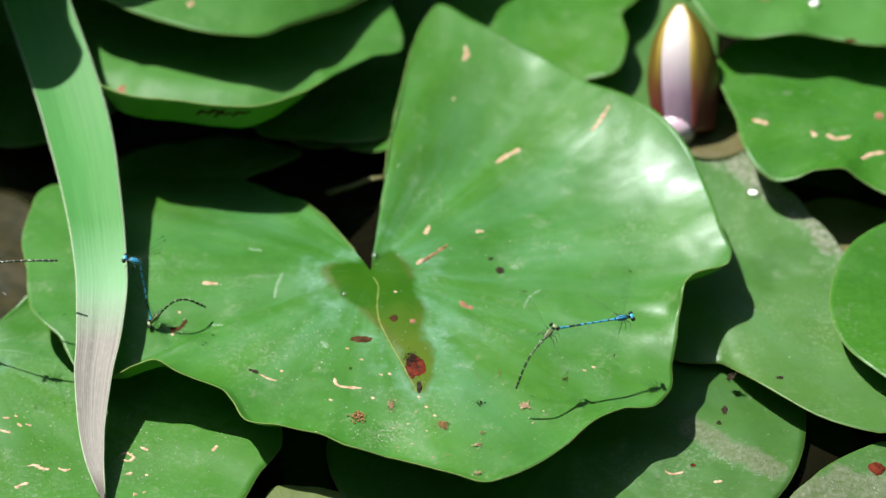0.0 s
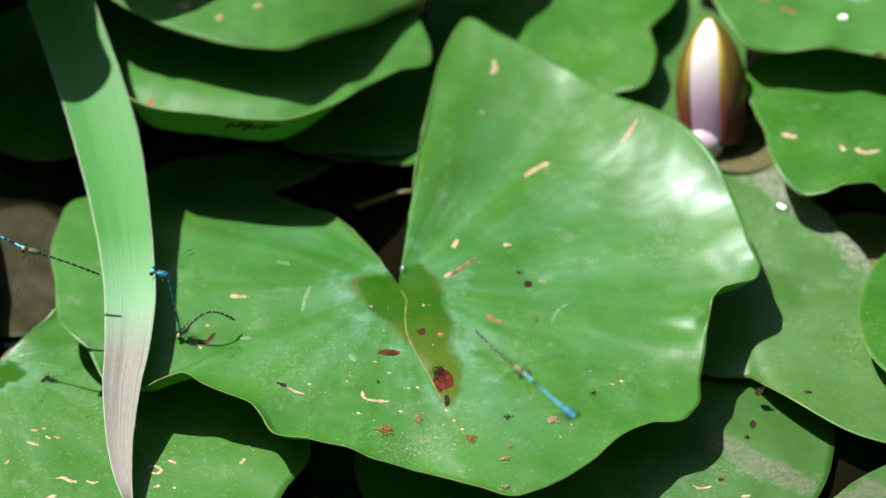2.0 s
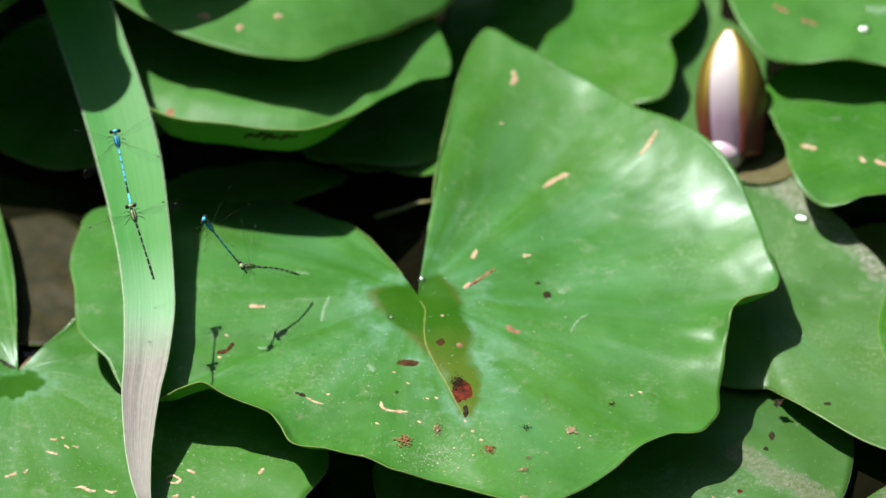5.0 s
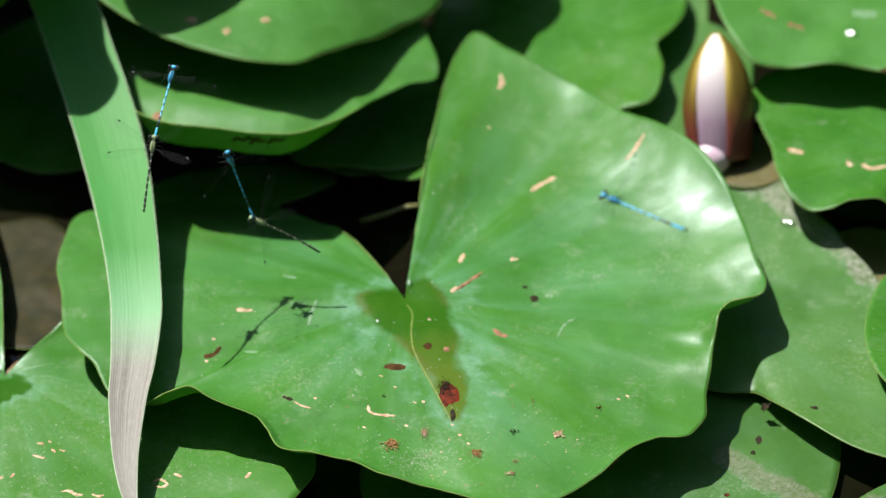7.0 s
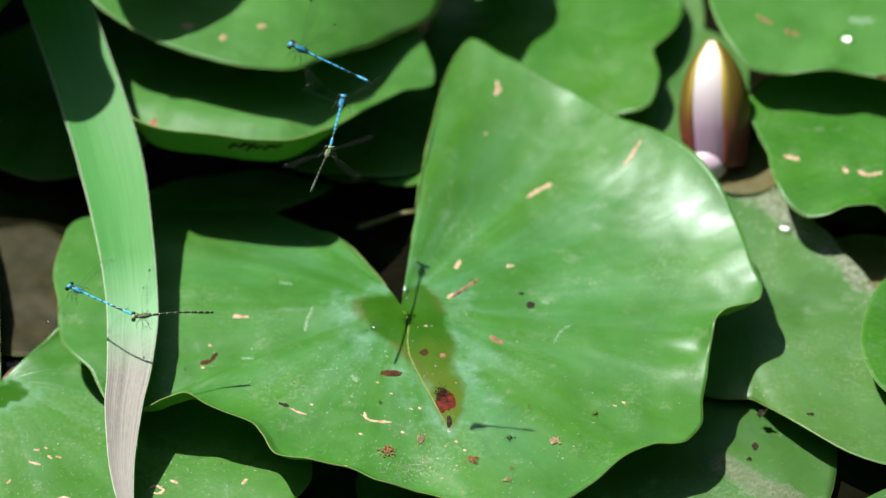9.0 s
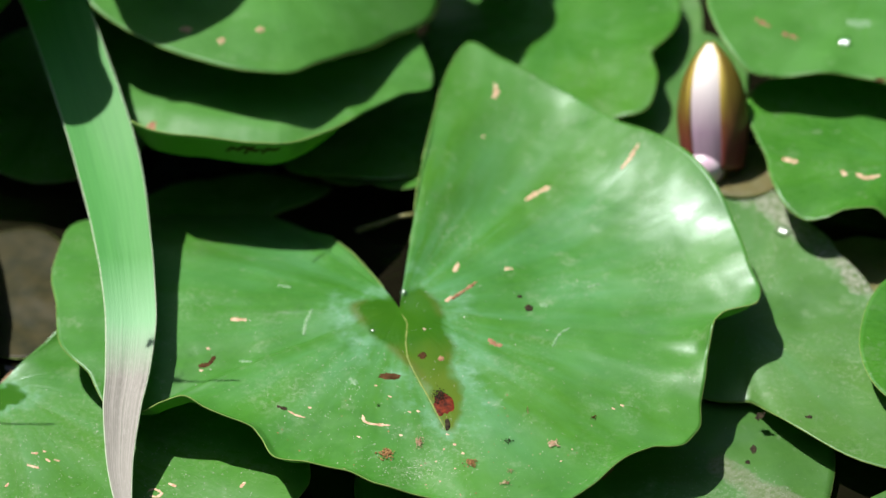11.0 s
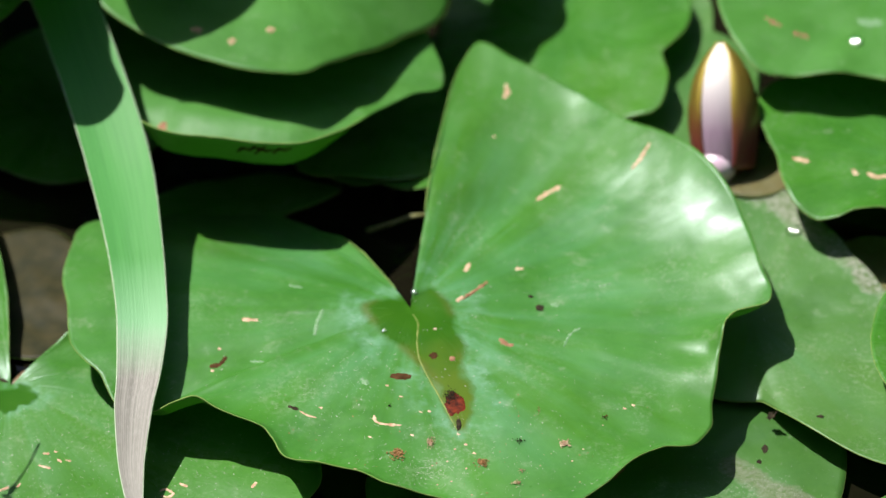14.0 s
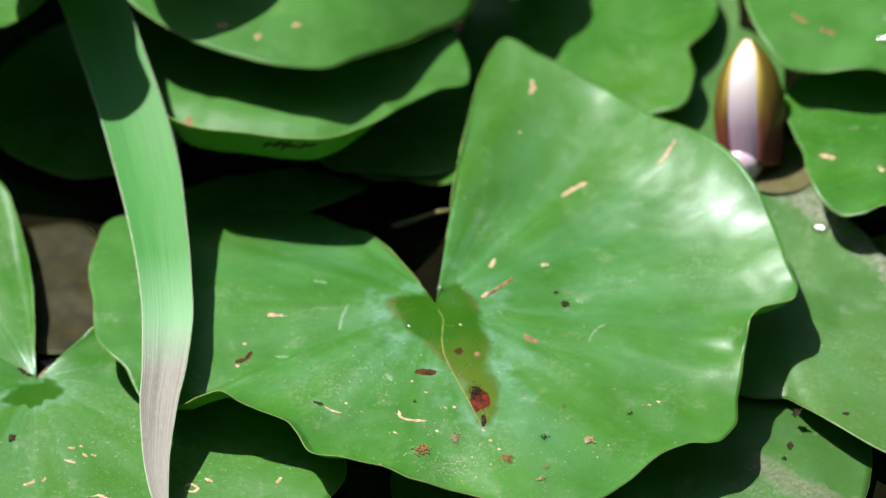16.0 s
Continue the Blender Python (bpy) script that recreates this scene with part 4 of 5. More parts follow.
def spot(pad, at, size, material):
    """A rotted patch: a shallow ragged disc on the pad's face."""
    bm = bmesh.new()
    rings = []
    for j, (s, high) in enumerate(((0.0, 0.28), (0.45, 0.30), (0.8, 0.24), (1.0, -0.12))):
        ring = []
        for k in range(22):
            a = 2 * math.pi * k / 22
            r = s * (1 + 0.42 * noise.noise((math.cos(a) * 1.6 + at[0], math.sin(a) * 1.6 + at[1], 2)) + 0.2 * noise.noise((math.cos(a) * 5 + at[0], math.sin(a) * 5, 5)))
            x, y = at[0] + size[0] * r * math.cos(a), at[1] + size[1] * r * math.sin(a)
            ring.append(bm.verts.new(pad.on(x, y, high + 0.2 * noise.noise((x, y, 8)))))
        rings.append(ring)
    for a, b in zip(rings, rings[1:]):
        for k in range(22):
            bm.faces.new((a[k], b[k], b[(k + 1) % 22], a[(k + 1) % 22]))
    bmesh.ops.remove_doubles(bm, verts=bm.verts, dist=1e-6)
    bmesh.ops.recalc_face_normals(bm, faces=bm.faces)
    return bm


def flecks(pad, name, count, middle, spread, sizes, material, seed, label):
    """A scatter of tiny flat dried flecks on the pad's face, denser towards the middle of the patch."""
    rnd = random.Random(seed)
    bm = bmesh.new()
    for _ in range(count):
        x, y = middle[0] + rnd.gauss(0, spread[0]), middle[1] + rnd.gauss(0, spread[1])
        dx, dy = x - pad.at[0], y - pad.at[1]
        a = math.degrees(math.atan2(dy, dx))
        a = a + 360 if a < pad.angles[0] else a
        if a > pad.angles[-1] - 1.5:
            continue
        i = int(np.clip(np.searchsorted(pad.angles, a), 0, len(pad.angles) - 1))
        if math.hypot(dx, dy) > 0.97 * pad.radius[i]:
            continue
        r, turn, slim = rnd.uniform(*sizes), rnd.uniform(0, 6.3), rnd.uniform(0.4, 1.0)
        ring = []
        for k in range(5):
            b = 2 * math.pi * k / 5
            u, v = r * math.cos(b) * rnd.uniform(0.6, 1.2), r * slim * math.sin(b) * rnd.uniform(0.6, 1.2)
            ring.append(bm.verts.new(pad.on(x + u * math.cos(turn) - v * math.sin(turn), y + u * math.sin(turn) + v * math.cos(turn), 0.07) - pad.root.location))
        tip = bm.verts.new(pad.on(x, y, 0.16) - pad.root.location)
        for k in range(5):
            bm.faces.new((ring[k], ring[(k + 1) % 5], tip))
    tagged(part(name, bm, material, pad.root, label, False), label, kind="stuff")


def crumb(pad, at, size, material):
    """A loose heap of a few husks and flakes."""
    rnd = random.Random(int(at[0] * 10) * 7 + int(at[1] * 10))
    bm = bmesh.new()
    for k in range(90 if size[0] * size[1] > 6 else 30):
        u, v = rnd.gauss(0, 0.36), rnd.gauss(0, 0.36)
        c = pad.on(at[0] + u * size[0], at[1] + v * size[1], 0.25 + rnd.random() * 0.5)
        made = bmesh.ops.create_icosphere(bm, subdivisions=1, radius=1.0)["verts"]
        turn = Euler((rnd.uniform(-0.5, 0.5), rnd.uniform(-0.5, 0.5), rnd.uniform(0, 3.1))).to_matrix()
        long = rnd.uniform(0.05, 0.13) * size[0]
        for w in made:
            p = Vector((w.co.x * long, w.co.y * rnd.uniform(0.05, 0.15) * min(size), w.co.z * rnd.uniform(0.10, 0.3)))
            w.co = c + (turn @ p) * MM
    return bm


MATERIALS = {"SCAR": SCAR, "CRUMB": CRUMB, "DARK_CRUMB": DARK_CRUMB, "RED_ROT": RED_ROT, "REDTAN": REDTAN, "BROWN": BROWN, "PALEBROWN": PALEBROWN, "MIDRIB": MIDRIB, "SMUDGE": SMUDGE}


def mark_pad(pad, scars=(), spots=(), crumbs=()):
    back = Matrix.Translation(-pad.root.location)
    for path, half, m in scars:
        ob = part("scar", scar(pad, path, half, m), MATERIALS[m], pad.root)
        ob.data.transform(back)
    for at, size, m in spots:
        ob = part("rot_spot", spot(pad, at, size, m), MATERIALS[m], pad.root)
        ob.data.transform(back)
    for at, size, m in crumbs:
        colour = {"SCAR": "tan", "CRUMB": "reddish brown", "DARK_CRUMB": "black", "RED_ROT": "dark red"}[m]
        tagged(finish(crumb(pad, at, size, m), "plant_debris", MATERIALS[m], None, False), colour + " crumb of dried plant litter lying on a lily pad", "debris", "litter on the pads")


mark_pad(main_pad, scars=[([(10.2, 161.8), (11.2, 156.7), (9.6, 152.1)], 1.06, 'SCAR'), ([(5.0, 127.4), (5.0, 125.9)], 0.59, 'SCAR'), ([(23.9, 86.7), (27.5, 90.1), (30.8, 92.1), (35.2, 94.7)], 1.06, 'SCAR'), ([(66.6, 96.3), (70.9, 101.2), (75.2, 108.3)], 0.71, 'SCAR'), ([(-7.8, 34.9), (-6.6, 39.2), (-5.9, 41.7)], 1.06, 'SCAR'), ([(14.3, 38.0), (17.7, 37.9)], 0.94, 'SCAR'), ([(-11.1, 13.3), (-8.7, 17.3)], 0.94, 'SCAR'), ([(-8.6, 15.6), (-5.9, 18.6), (-2.3, 23.0), (2.0, 28.4)], 0.85, 'REDTAN'), ([(7.1, -9.6), (9.9, -13.2), (12.8, -13.9)], 1.18, 'REDTAN'), ([(-102.2, 3.7), (-95.4, 3.2)], 0.94, 'SCAR'), ([(-43.9, -59.2), (-43.3, -62.3), (-40.5, -64.4), (-36.9, -64.9), (-32.7, -65.4)], 0.59, 'SCAR'), ([(-78.9, -53.4), (-74.7, -55.2)], 0.71, 'DARK_CRUMB')])
mark_pad(main_pad, scars=[([(-74.2, -55.9), (-70.4, -58.6), (-67.1, -59.8)], 0.47, 'SCAR'), ([(-113.7, -25.2), (-109.5, -24.0), (-107.1, -19.2)], 1.06, 'BROWN'), ([(-25.7, -56.8), (-24.3, -57.6)], 0.47, 'SCAR'), ([(-45.7, -71.8), (-44.3, -72.6)], 0.47, 'SCAR'), ([(-22.2, -56.2), (-20.8, -57.0)], 0.47, 'SCAR'), ([(-39.9, -40.8), (-38.5, -41.5)], 0.47, 'SCAR'), ([(-28.8, -70.4), (-27.4, -71.0)], 0.47, 'SCAR'), ([(-33.9, -47.8), (-32.5, -48.5)], 0.47, 'SCAR'), ([(-10.2, -69.7), (-8.8, -70.4)], 0.47, 'SCAR'), ([(-7.2, -75.6), (-5.9, -76.2)], 0.47, 'SCAR'), ([(-3.8, -80.7), (-2.5, -81.5)], 0.47, 'SCAR'), ([(-50.4, -92.7), (-49.1, -93.5)], 0.47, 'SCAR')])
mark_pad(main_pad, scars=[([(60.6, -49.8), (62.0, -50.4)], 0.47, 'SCAR'), ([(57.0, -51.8), (58.4, -52.4)], 0.47, 'SCAR'), ([(-111.0, -14.4), (-109.5, -15.1)], 0.47, 'SCAR'), ([(-113.0, -27.3), (-111.6, -28.0)], 0.47, 'SCAR'), ([(-20.7, -4.4), (-19.3, -5.1)], 0.47, 'SCAR'), ([(-66.3, -53.5), (-64.9, -54.2)], 0.47, 'SCAR')])
part("midrib", scar(main_pad, [(-29.6, 6.0), (-27.2, -2.2), (-27.5, -12.2), (-26.6, -22.2), (-23.4, -32.3), (-18.2, -45.6), (-14.0, -57.3), (-10.2, -67.3)], 0.32, "MIDRIB"), MIDRIB, main_pad.root, "yellowish middle rib").data.transform(Matrix.Translation(-main_pad.root.location))
mark_pad(main_pad, scars=[([(-8.9, 14.4), (-6.0, 17.6), (-3.2, 20.8)], 0.34, 'BROWN'), ([(-1.6, 23.4), (1.2, 26.4)], 0.30, 'BROWN')])
mark_pad(main_pad, scars=[([(-68.0, 9.0), (-69.0, 5.0), (-70.2, 0.0), (-70.8, -7.0)], 0.85, 'SMUDGE'), ([(29.0, 14.0), (32.5, 12.5)], 1.3, 'SMUDGE'), ([(41.2, -2.3), (37.0, -5.8), (33.8, -13.9)], 0.55, 'SMUDGE'), ([(50.0, 25.8), (55.3, 27.0)], 0.7, 'SMUDGE'), ([(-97.0, -22.0), (-91.0, -23.5)], 0.6, 'SMUDGE'), ([(-84.0, 28.0), (-78.0, 26.5)], 0.8, 'SMUDGE'), ([(-50.0, -36.0), (-47.0, -40.0)], 1.3, 'SMUDGE')])
mark_pad(main_pad, spots=[((-33.5, -35.2), (4.7, 2.5), 'BROWN'), ((-20.5, -21.7), (2.0, 2.3), 'BROWN'), ((-12.7, -23.5), (1.4, 1.7), 'REDTAN'), ((-11.3, -51.9), (4.5, 7.6), 'RED_ROT'), ((-9.6, -64.4), (1.1, 4.2), 'DARK_CRUMB'), ((24.3, 11.0), (2.1, 2.7), 'DARK_CRUMB'), ((20.4, 18.8), (1.2, 1.0), 'DARK_CRUMB')])
mark_pad(main_pad, crumbs=[((-33.6, -82.2), (4.0, 4.2), 'CRUMB'), ((-20.8, -74.9), (2.1, 3.8), 'SCAR'), ((0.2, -86.7), (3.3, 2.7), 'CRUMB'), ((13.7, -99.3), (3.1, 1.9), 'SCAR'), ((15.6, -92.2), (1.7, 1.3), 'SCAR'), ((13.5, -115.0), (2.8, 1.9), 'SCAR'), ((32.5, -75.8), (2.8, 2.7), 'SCAR'), ((22.9, -55.7), (0.8, 3.0), 'SCAR'), ((49.4, -57.6), (1.8, 1.5), 'RED_ROT'), ((14.9, -74.9), (2.8, 1.7), 'DARK_CRUMB'), ((-12.9, -47.6), (3.5, 5.7), 'DARK_CRUMB'), ((-37.6, -54.0), (0.9, 1.0), 'DARK_CRUMB')])
mark_pad(lower_left_pad, scars=[([(-166.0, -89.5), (-163.4, -88.7), (-160.5, -90.5), (-157.3, -90.9)], 0.71, 'SCAR'), ([(-153.8, -90.1), (-151.0, -91.4), (-148.8, -90.7)], 0.59, 'SCAR'), ([(-169.3, -102.3), (-167.7, -100.5), (-164.3, -99.1)], 0.71, 'SCAR'), ([(-129.7, -83.1), (-127.6, -81.7), (-124.1, -84.4), (-126.2, -86.3), (-129.0, -85.6)], 0.59, 'SCAR'), ([(-121.9, -78.6), (-118.5, -80.8)], 0.59, 'SCAR'), ([(-126.4, -93.8), (-123.8, -93.2)], 0.59, 'SCAR'), ([(-180.0, -60.1), (-177.2, -60.3)], 0.47, 'SCAR'), ([(-175.6, -58.5), (-174.2, -59.2)], 0.47, 'SCAR'), ([(-173.6, -63.4), (-171.5, -65.5)], 0.59, 'SCAR'), ([(-92.5, -82.9), (-90.9, -79.7)], 0.71, 'SCAR'), ([(-118.7, -94.5), (-117.3, -94.5)], 0.47, 'SCAR'), ([(-122.1, -105.2), (-121.1, -106.5)], 0.71, 'SCAR')])
mark_pad(lower_left_pad, scars=[([(-118.6, -105.1), (-117.3, -104.6)], 0.47, 'SCAR'), ([(-180.9, -67.1), (-175.5, -69.1)], 0.47, 'SCAR'), ([(-170.2, -64.0), (-167.7, -65.0)], 0.47, 'SCAR'), ([(-209.2, -8.2), (-205.1, -11.1), (-201.7, -12.7)], 0.94, 'DARK_CRUMB'), ([(-190.9, -80.1), (-195.1, -82.7)], 0.71, 'SCAR'), ([(-186.7, -77.8), (-187.7, -80.4)], 0.47, 'SCAR')])
mark_pad(lower_left_pad, spots=[((-204.2, -54.4), (1.9, 2.7), 'DARK_CRUMB')])
mark_pad(right_back_pad, scars=[([(140.2, 108.4), (147.6, 105.6)], 1.42, 'SCAR'), ([(172.7, 96.8), (176.9, 93.5), (183.4, 95.1)], 1.06, 'SCAR'), ([(166.3, 99.1), (167.9, 95.1)], 1.06, 'SCAR'), ([(186.2, 77.8), (192.0, 82.6), (197.3, 83.3)], 1.06, 'SCAR')])
mark_pad(right_back_pad, spots=[((198.6, 111.2), (2.4, 3.0), 'REDTAN')])
mark_pad(right_low_pad, scars=[([(118.8, -34.7), (120.7, -38.3)], 1.06, 'DARK_CRUMB'), ([(137.3, -43.1), (140.4, -43.0)], 0.83, 'DARK_CRUMB')])
mark_pad(front_pad, scars=[([(89.4, -85.9), (92.4, -87.2), (96.6, -86.0)], 0.59, 'SCAR'), ([(108.2, -92.8), (111.8, -92.2)], 0.59, 'SCAR')])
mark_pad(front_pad, spots=[((116.6, -48.8), (1.4, 2.7), 'DARK_CRUMB'), ((113.5, -57.1), (1.1, 1.5), 'DARK_CRUMB'), ((101.0, -82.0), (1.2, 1.1), 'RED_ROT')])
mark_pad(corner_pad, spots=[((172.9, -92.5), (3.3, 3.8), 'RED_ROT')])
mark_pad(right_top_pad, scars=[([(133.0, 187.0), (137.0, 183.0), (140.0, 181.0)], 1.2, 'REDTAN'), ([(145.0, 177.0), (149.0, 176.0), (152.5, 174.5)], 1.4, 'REDTAN'), ([(177.0, 189.0), (182.0, 186.0), (188.0, 187.0)], 3.2, 'SMUDGE')])
mark_pad(right_top_pad, spots=[((187.4, 142.5), (2.8, 1.5), 'BROWN')])
mark_pad(top_pad, spots=[((-97.3, 146.5), (2.4, 2.7), 'PALEBROWN'), ((-114.3, 138.2), (2.1, 2.7), 'PALEBROWN'), ((-130.8, 145.0), (3.1, 2.7), 'PALEBROWN')])
for turn, share in ((264, 0.975), (268, 0.982), (270, 0.975), (275, 0.98)):
    k = int(np.searchsorted(cupped_pad.angles, turn))
    out = Vector((math.cos(radians(turn)), math.sin(radians(turn)), -0.35)) * 0.6 * MM
    ends = [cupped_pad.point(k + d, share + e) + out - cupped_pad.root.location for d, e in ((-2, -0.010), (-1, 0.004), (0, 0.0), (1, 0.006))]
    part("scar", tube(ends, [0.6 * MM, 0.8 * MM, 0.7 * MM, 0.4 * MM], 7), BROWN, cupped_pad.root)
mark_pad(cupped_pad, spots=[((-145.9, 110.3), (2.8, 4.9), 'REDTAN')])
flecks(lower_left_pad, "dust", 800, (-165, -74), (32, 26), (0.09, 0.34), PALE_DUST, 1, "tiny pale flecks of dried dust")
flecks(lower_left_pad, "dust", 300, (-103, -78), (26, 30), (0.09, 0.34), PALE_DUST, 2, "tiny pale flecks of dried dust")
flecks(main_pad, "dust", 460, (-60, -66), (48, 26), (0.09, 0.32), PALE_DUST, 3, "tiny pale flecks of dried dust")
flecks(main_pad, "dust", 400, (12, -84), (60, 22), (0.09, 0.32), PALE_DUST, 4, "tiny pale flecks of dried dust")
flecks(main_pad, "dust", 170, (-6, 10), (45, 60), (0.1, 0.4), PALE_DUST, 5, "tiny pale flecks of dried dust")
flecks(main_pad, "dust", 260, (-22, -90), (7, 3.5), (0.08, 0.30), PALE_DUST, 17, "patch of pale dried dust")
flecks(main_pad, "dust", 180, (-50, -32), (9, 9), (0.08, 0.34), PALE_DUST, 18, "patch of pale dried dust")
flecks(front_pad, "film", 90, (110, -67), (5.5, 6), (0.06, 0.26), PALE_DUST, 6, "silvery dried film in flakes")
flecks(front_pad, "film", 110, (122, -78), (7, 5), (0.06, 0.26), PALE_DUST, 16, "silvery dried film in flakes")
flecks(front_pad, "dust", 520, (90, -85), (34, 20), (0.08, 0.25), PALE_DUST, 7, "tiny pale flecks of dried dust")
flecks(right_low_pad, "film", 500, (134, 97), (8, 24), (0.12, 0.42), PALE_DUST, 8, "tiny pale flecks of dried dust")
flecks(right_low_pad, "dust", 120, (151, -19), (30, 40), (0.12, 0.36), PALE_DUST, 9, "tiny pale flecks of dried dust")
flecks(main_pad, "litter", 60, (-21, -82), (42, 22), (0.15, 0.5), CRUMB, 10, "scattered reddish crumbs")
flecks(main_pad, "litter", 50, (17, -93), (30, 16), (0.15, 0.55), SCAR, 11, "scattered tan crumbs")
flecks(corner_pad, "film", 600, (163, -98), (20, 16), (0.06, 0.22), PALE_DUST, 12, "silvery dried film in flakes")


def drop(pad, x, y, r):
    bm = ball((0, 0, 0), (r * MM, r * MM, r * 0.30 * MM), 28, 20)
    bmesh.ops.transform(bm, matrix=Matrix.Translation(pad.on(x, y, r * 0.25)) @ pose(0, 0, 0, 18, -14, 0), verts=bm.verts)
    tagged(finish(bm, "water_drop", DROP), "clear round water drop resting on a lily pad", "water drop", "water drops")


drop(main_pad, -41.9, -5.8, 1.2)
drop(main_pad, -29.4, 18.8, 1.5)
drop(right_low_pad, 139.8, 81.7, 3.4)
drop(right_top_pad, 173.6, 170.3, 3.2)


# ---- damselflies; +y is forwards, z is the back ----
def segment(y0, y1, r0, r1, ring, sides=10):
    """One abdomen ring: body colour, then a dark band of that share at its rear."""
    bm = bmesh.new()
    stops = [(y0, r0 * 0.9), (y0 - (y0 - y1) * 0.06, r0), (y0 - (y0 - y1) * (1 - ring), r1 * 0.98), (y0 - (y0 - y1) * (1 - ring * 0.98), r1), (y1 + (y0 - y1) * 0.03, r1 * 1.04), (y1, r1 * 0.88)]
    rings = [[bm.verts.new(Vector((r * math.cos(a), y, r * math.sin(a))) * MM) for a in (2 * math.pi * k / sides for k in range(sides))] for y, r in stops]
    for j, (a, b) in enumerate(zip(rings, rings[1:])):
        for k in range(sides):
            f = bm.faces.new((a[k], a[(k + 1) % sides], b[(k + 1) % sides], b[k]))
            f.material_index = 1 if j >= 2 else 0
    bm.faces.new(rings[0])
    bm.faces.new(rings[-1][::-1])
    bmesh.ops.recalc_face_normals(bm, faces=bm.faces)
    return bm


def wing_mesh(sign, long, wide):
    bm = bmesh.new()
    outline = []
    for j in range(25):
        u = j / 24
        chord = wide * (0.12 + 0.88 * math.sin(min(1, max(0, u - 0.06) / 0.62) * math.pi / 2) ** 1.3) * (1 - max(0, (u - 0.80) / 0.20) ** 2.6) ** 0.6
        outline.append((u * long, 0.32 * chord, -0.68 * chord))
    rows = [[bm.verts.new(Vector((sign * x, a + (b - a) * k / 4, 0.12 * math.sin(k * 2.1 + x))) * MM) for k in range(5)] for x, a, b in outline]
    for a, b in zip(rows, rows[1:]):
        for k in range(4):
            bm.faces.new((a[k], a[k + 1], b[k + 1], b[k]))
    return bm


def damselfly(male, label, group):
    """Returns the insect's root and what moves on it."""
    root = tagged(new("damselfly"), label, "damselfly", group)
    main, dark = (MALE_BLUE, BLACK) if male else (FEMALE_GREEN, FEMALE_DARK)
    head = part("head", ball((0, 4.6 * MM, 0.1 * MM), (1.35 * MM, 0.85 * MM, 0.85 * MM)), main, root)
    for side in (-1, 1):
        part("eye", ball((side * 1.55 * MM, 4.6 * MM, 0.2 * MM), (0.85 * MM, 0.95 * MM, 0.95 * MM)), BLACK, head, "round black eye")
    part("neck", tube([Vector((0, 4.2 * MM, 0)), Vector((0, 2.6 * MM, 0))], 0.65 * MM, 8), dark, root)
    thorax = part("thorax", ball((0, 0.4 * MM, 0), (1.12 * MM, 2.9 * MM, 1.38 * MM), 16, 12), main, root)
    part("back_stripe", ball((0, 0.5 * MM, 0.42 * MM), (0.50 * MM, 2.85 * MM, 1.10 * MM), 10, 8), dark, thorax, "black stripe along the back")
    for side in (-1, 1):
        part("side_stripe", ball((side * 0.66 * MM, 0.2 * MM, 0.42 * MM), (0.56 * MM, 2.75 * MM, 0.28 * MM), 10, 8), dark, thorax, "black stripe along the flank")
    cuts = [-1.6, -3.0, -6.0, -9.4, -12.8, -16.2, -19.6, -22.9, -25.4, -27.4, -28.8] if male else [-1.6, -2.9, -5.7, -8.9, -12.1, -15.2, -18.3, -21.4, -24.0, -26.2, -27.8]
    shares = [0.35, 0.25, 0.2, 0.2, 0.25, 0.55, 0.9, 0.06, 0.06, 0.9]
    waist, chain = None, []
    for k in range(10):
        r = (0.55, 0.45, 0.40, 0.38, 0.38, 0.39, 0.42, 0.50, 0.50, 0.42)[k] * (0.92 if male else 1.0)
        long = cuts[k] - cuts[k + 1]
        if male:
            bm = segment(cuts[k] + 1.6, cuts[k + 1] + 1.6, r, r, shares[k])
            if k == 0:
                waist = part("abdomen", bm, [main, dark], root, "slender blue abdomen banded black")
                waist.location = (0, -1.6 * MM, 0)
            else:
                part("segment", bm, [main, dark], waist)
        else:
            chain.append((part("segment", segment(0.0, -long, r, r, 0.86), [FEMALE_RING, dark], root), long))
    for side in (-1, 1) if male else ():
        part("clasper", tube([Vector((side * 0.2, -27.0, 0.1)) * MM, Vector((side * 0.35, -27.9, -0.1)) * MM], [0.16 * MM, 0.08 * MM], 6), dark, waist)
    wings = []
    for fore_wing in (True, False):
        for side in (-1, 1):
            long, wide = (20.5, 3.7) if fore_wing else (19.5, 3.8)
            w = part("wing", wing_mesh(side, long, wide), WING, root, "clear narrow wing with fine dark veins")
            part("wing_mark", ball((side * long * 0.88 * MM, 0.25 * wide * MM, 0), (0.75 * MM, 0.32 * MM, 0.09 * MM), 8, 6), BLACK, w)
            part("leading_vein", tube([Vector((0, 0.05, 0)) * MM, Vector((side * long * 0.5, 0.31 * wide, 0)) * MM, Vector((side * long * 0.93, 0.27 * wide, 0)) * MM], [0.09 * MM, 0.06 * MM, 0.04 * MM], 5), WING_VEIN, w)
            wings.append((w, fore_wing, side))
    for j, y in enumerate((2.2, 1.4, 0.5)):
        for side in (-1, 1):
            knee = Vector((side * (2.6 + 0.4 * j), y + 1.2 - 1.4 * j, -0.9)) * MM
            foot = Vector((side * (3.4 + 0.5 * j), y + 1.6 - 2.0 * j, -3.6)) * MM
            part("leg", tube([Vector((side * 0.6, y, -1.1)) * MM, knee, foot], [0.17 * MM, 0.13 * MM, 0.07 * MM], 5), BLACK, root)
    return root, wings, chain, waist


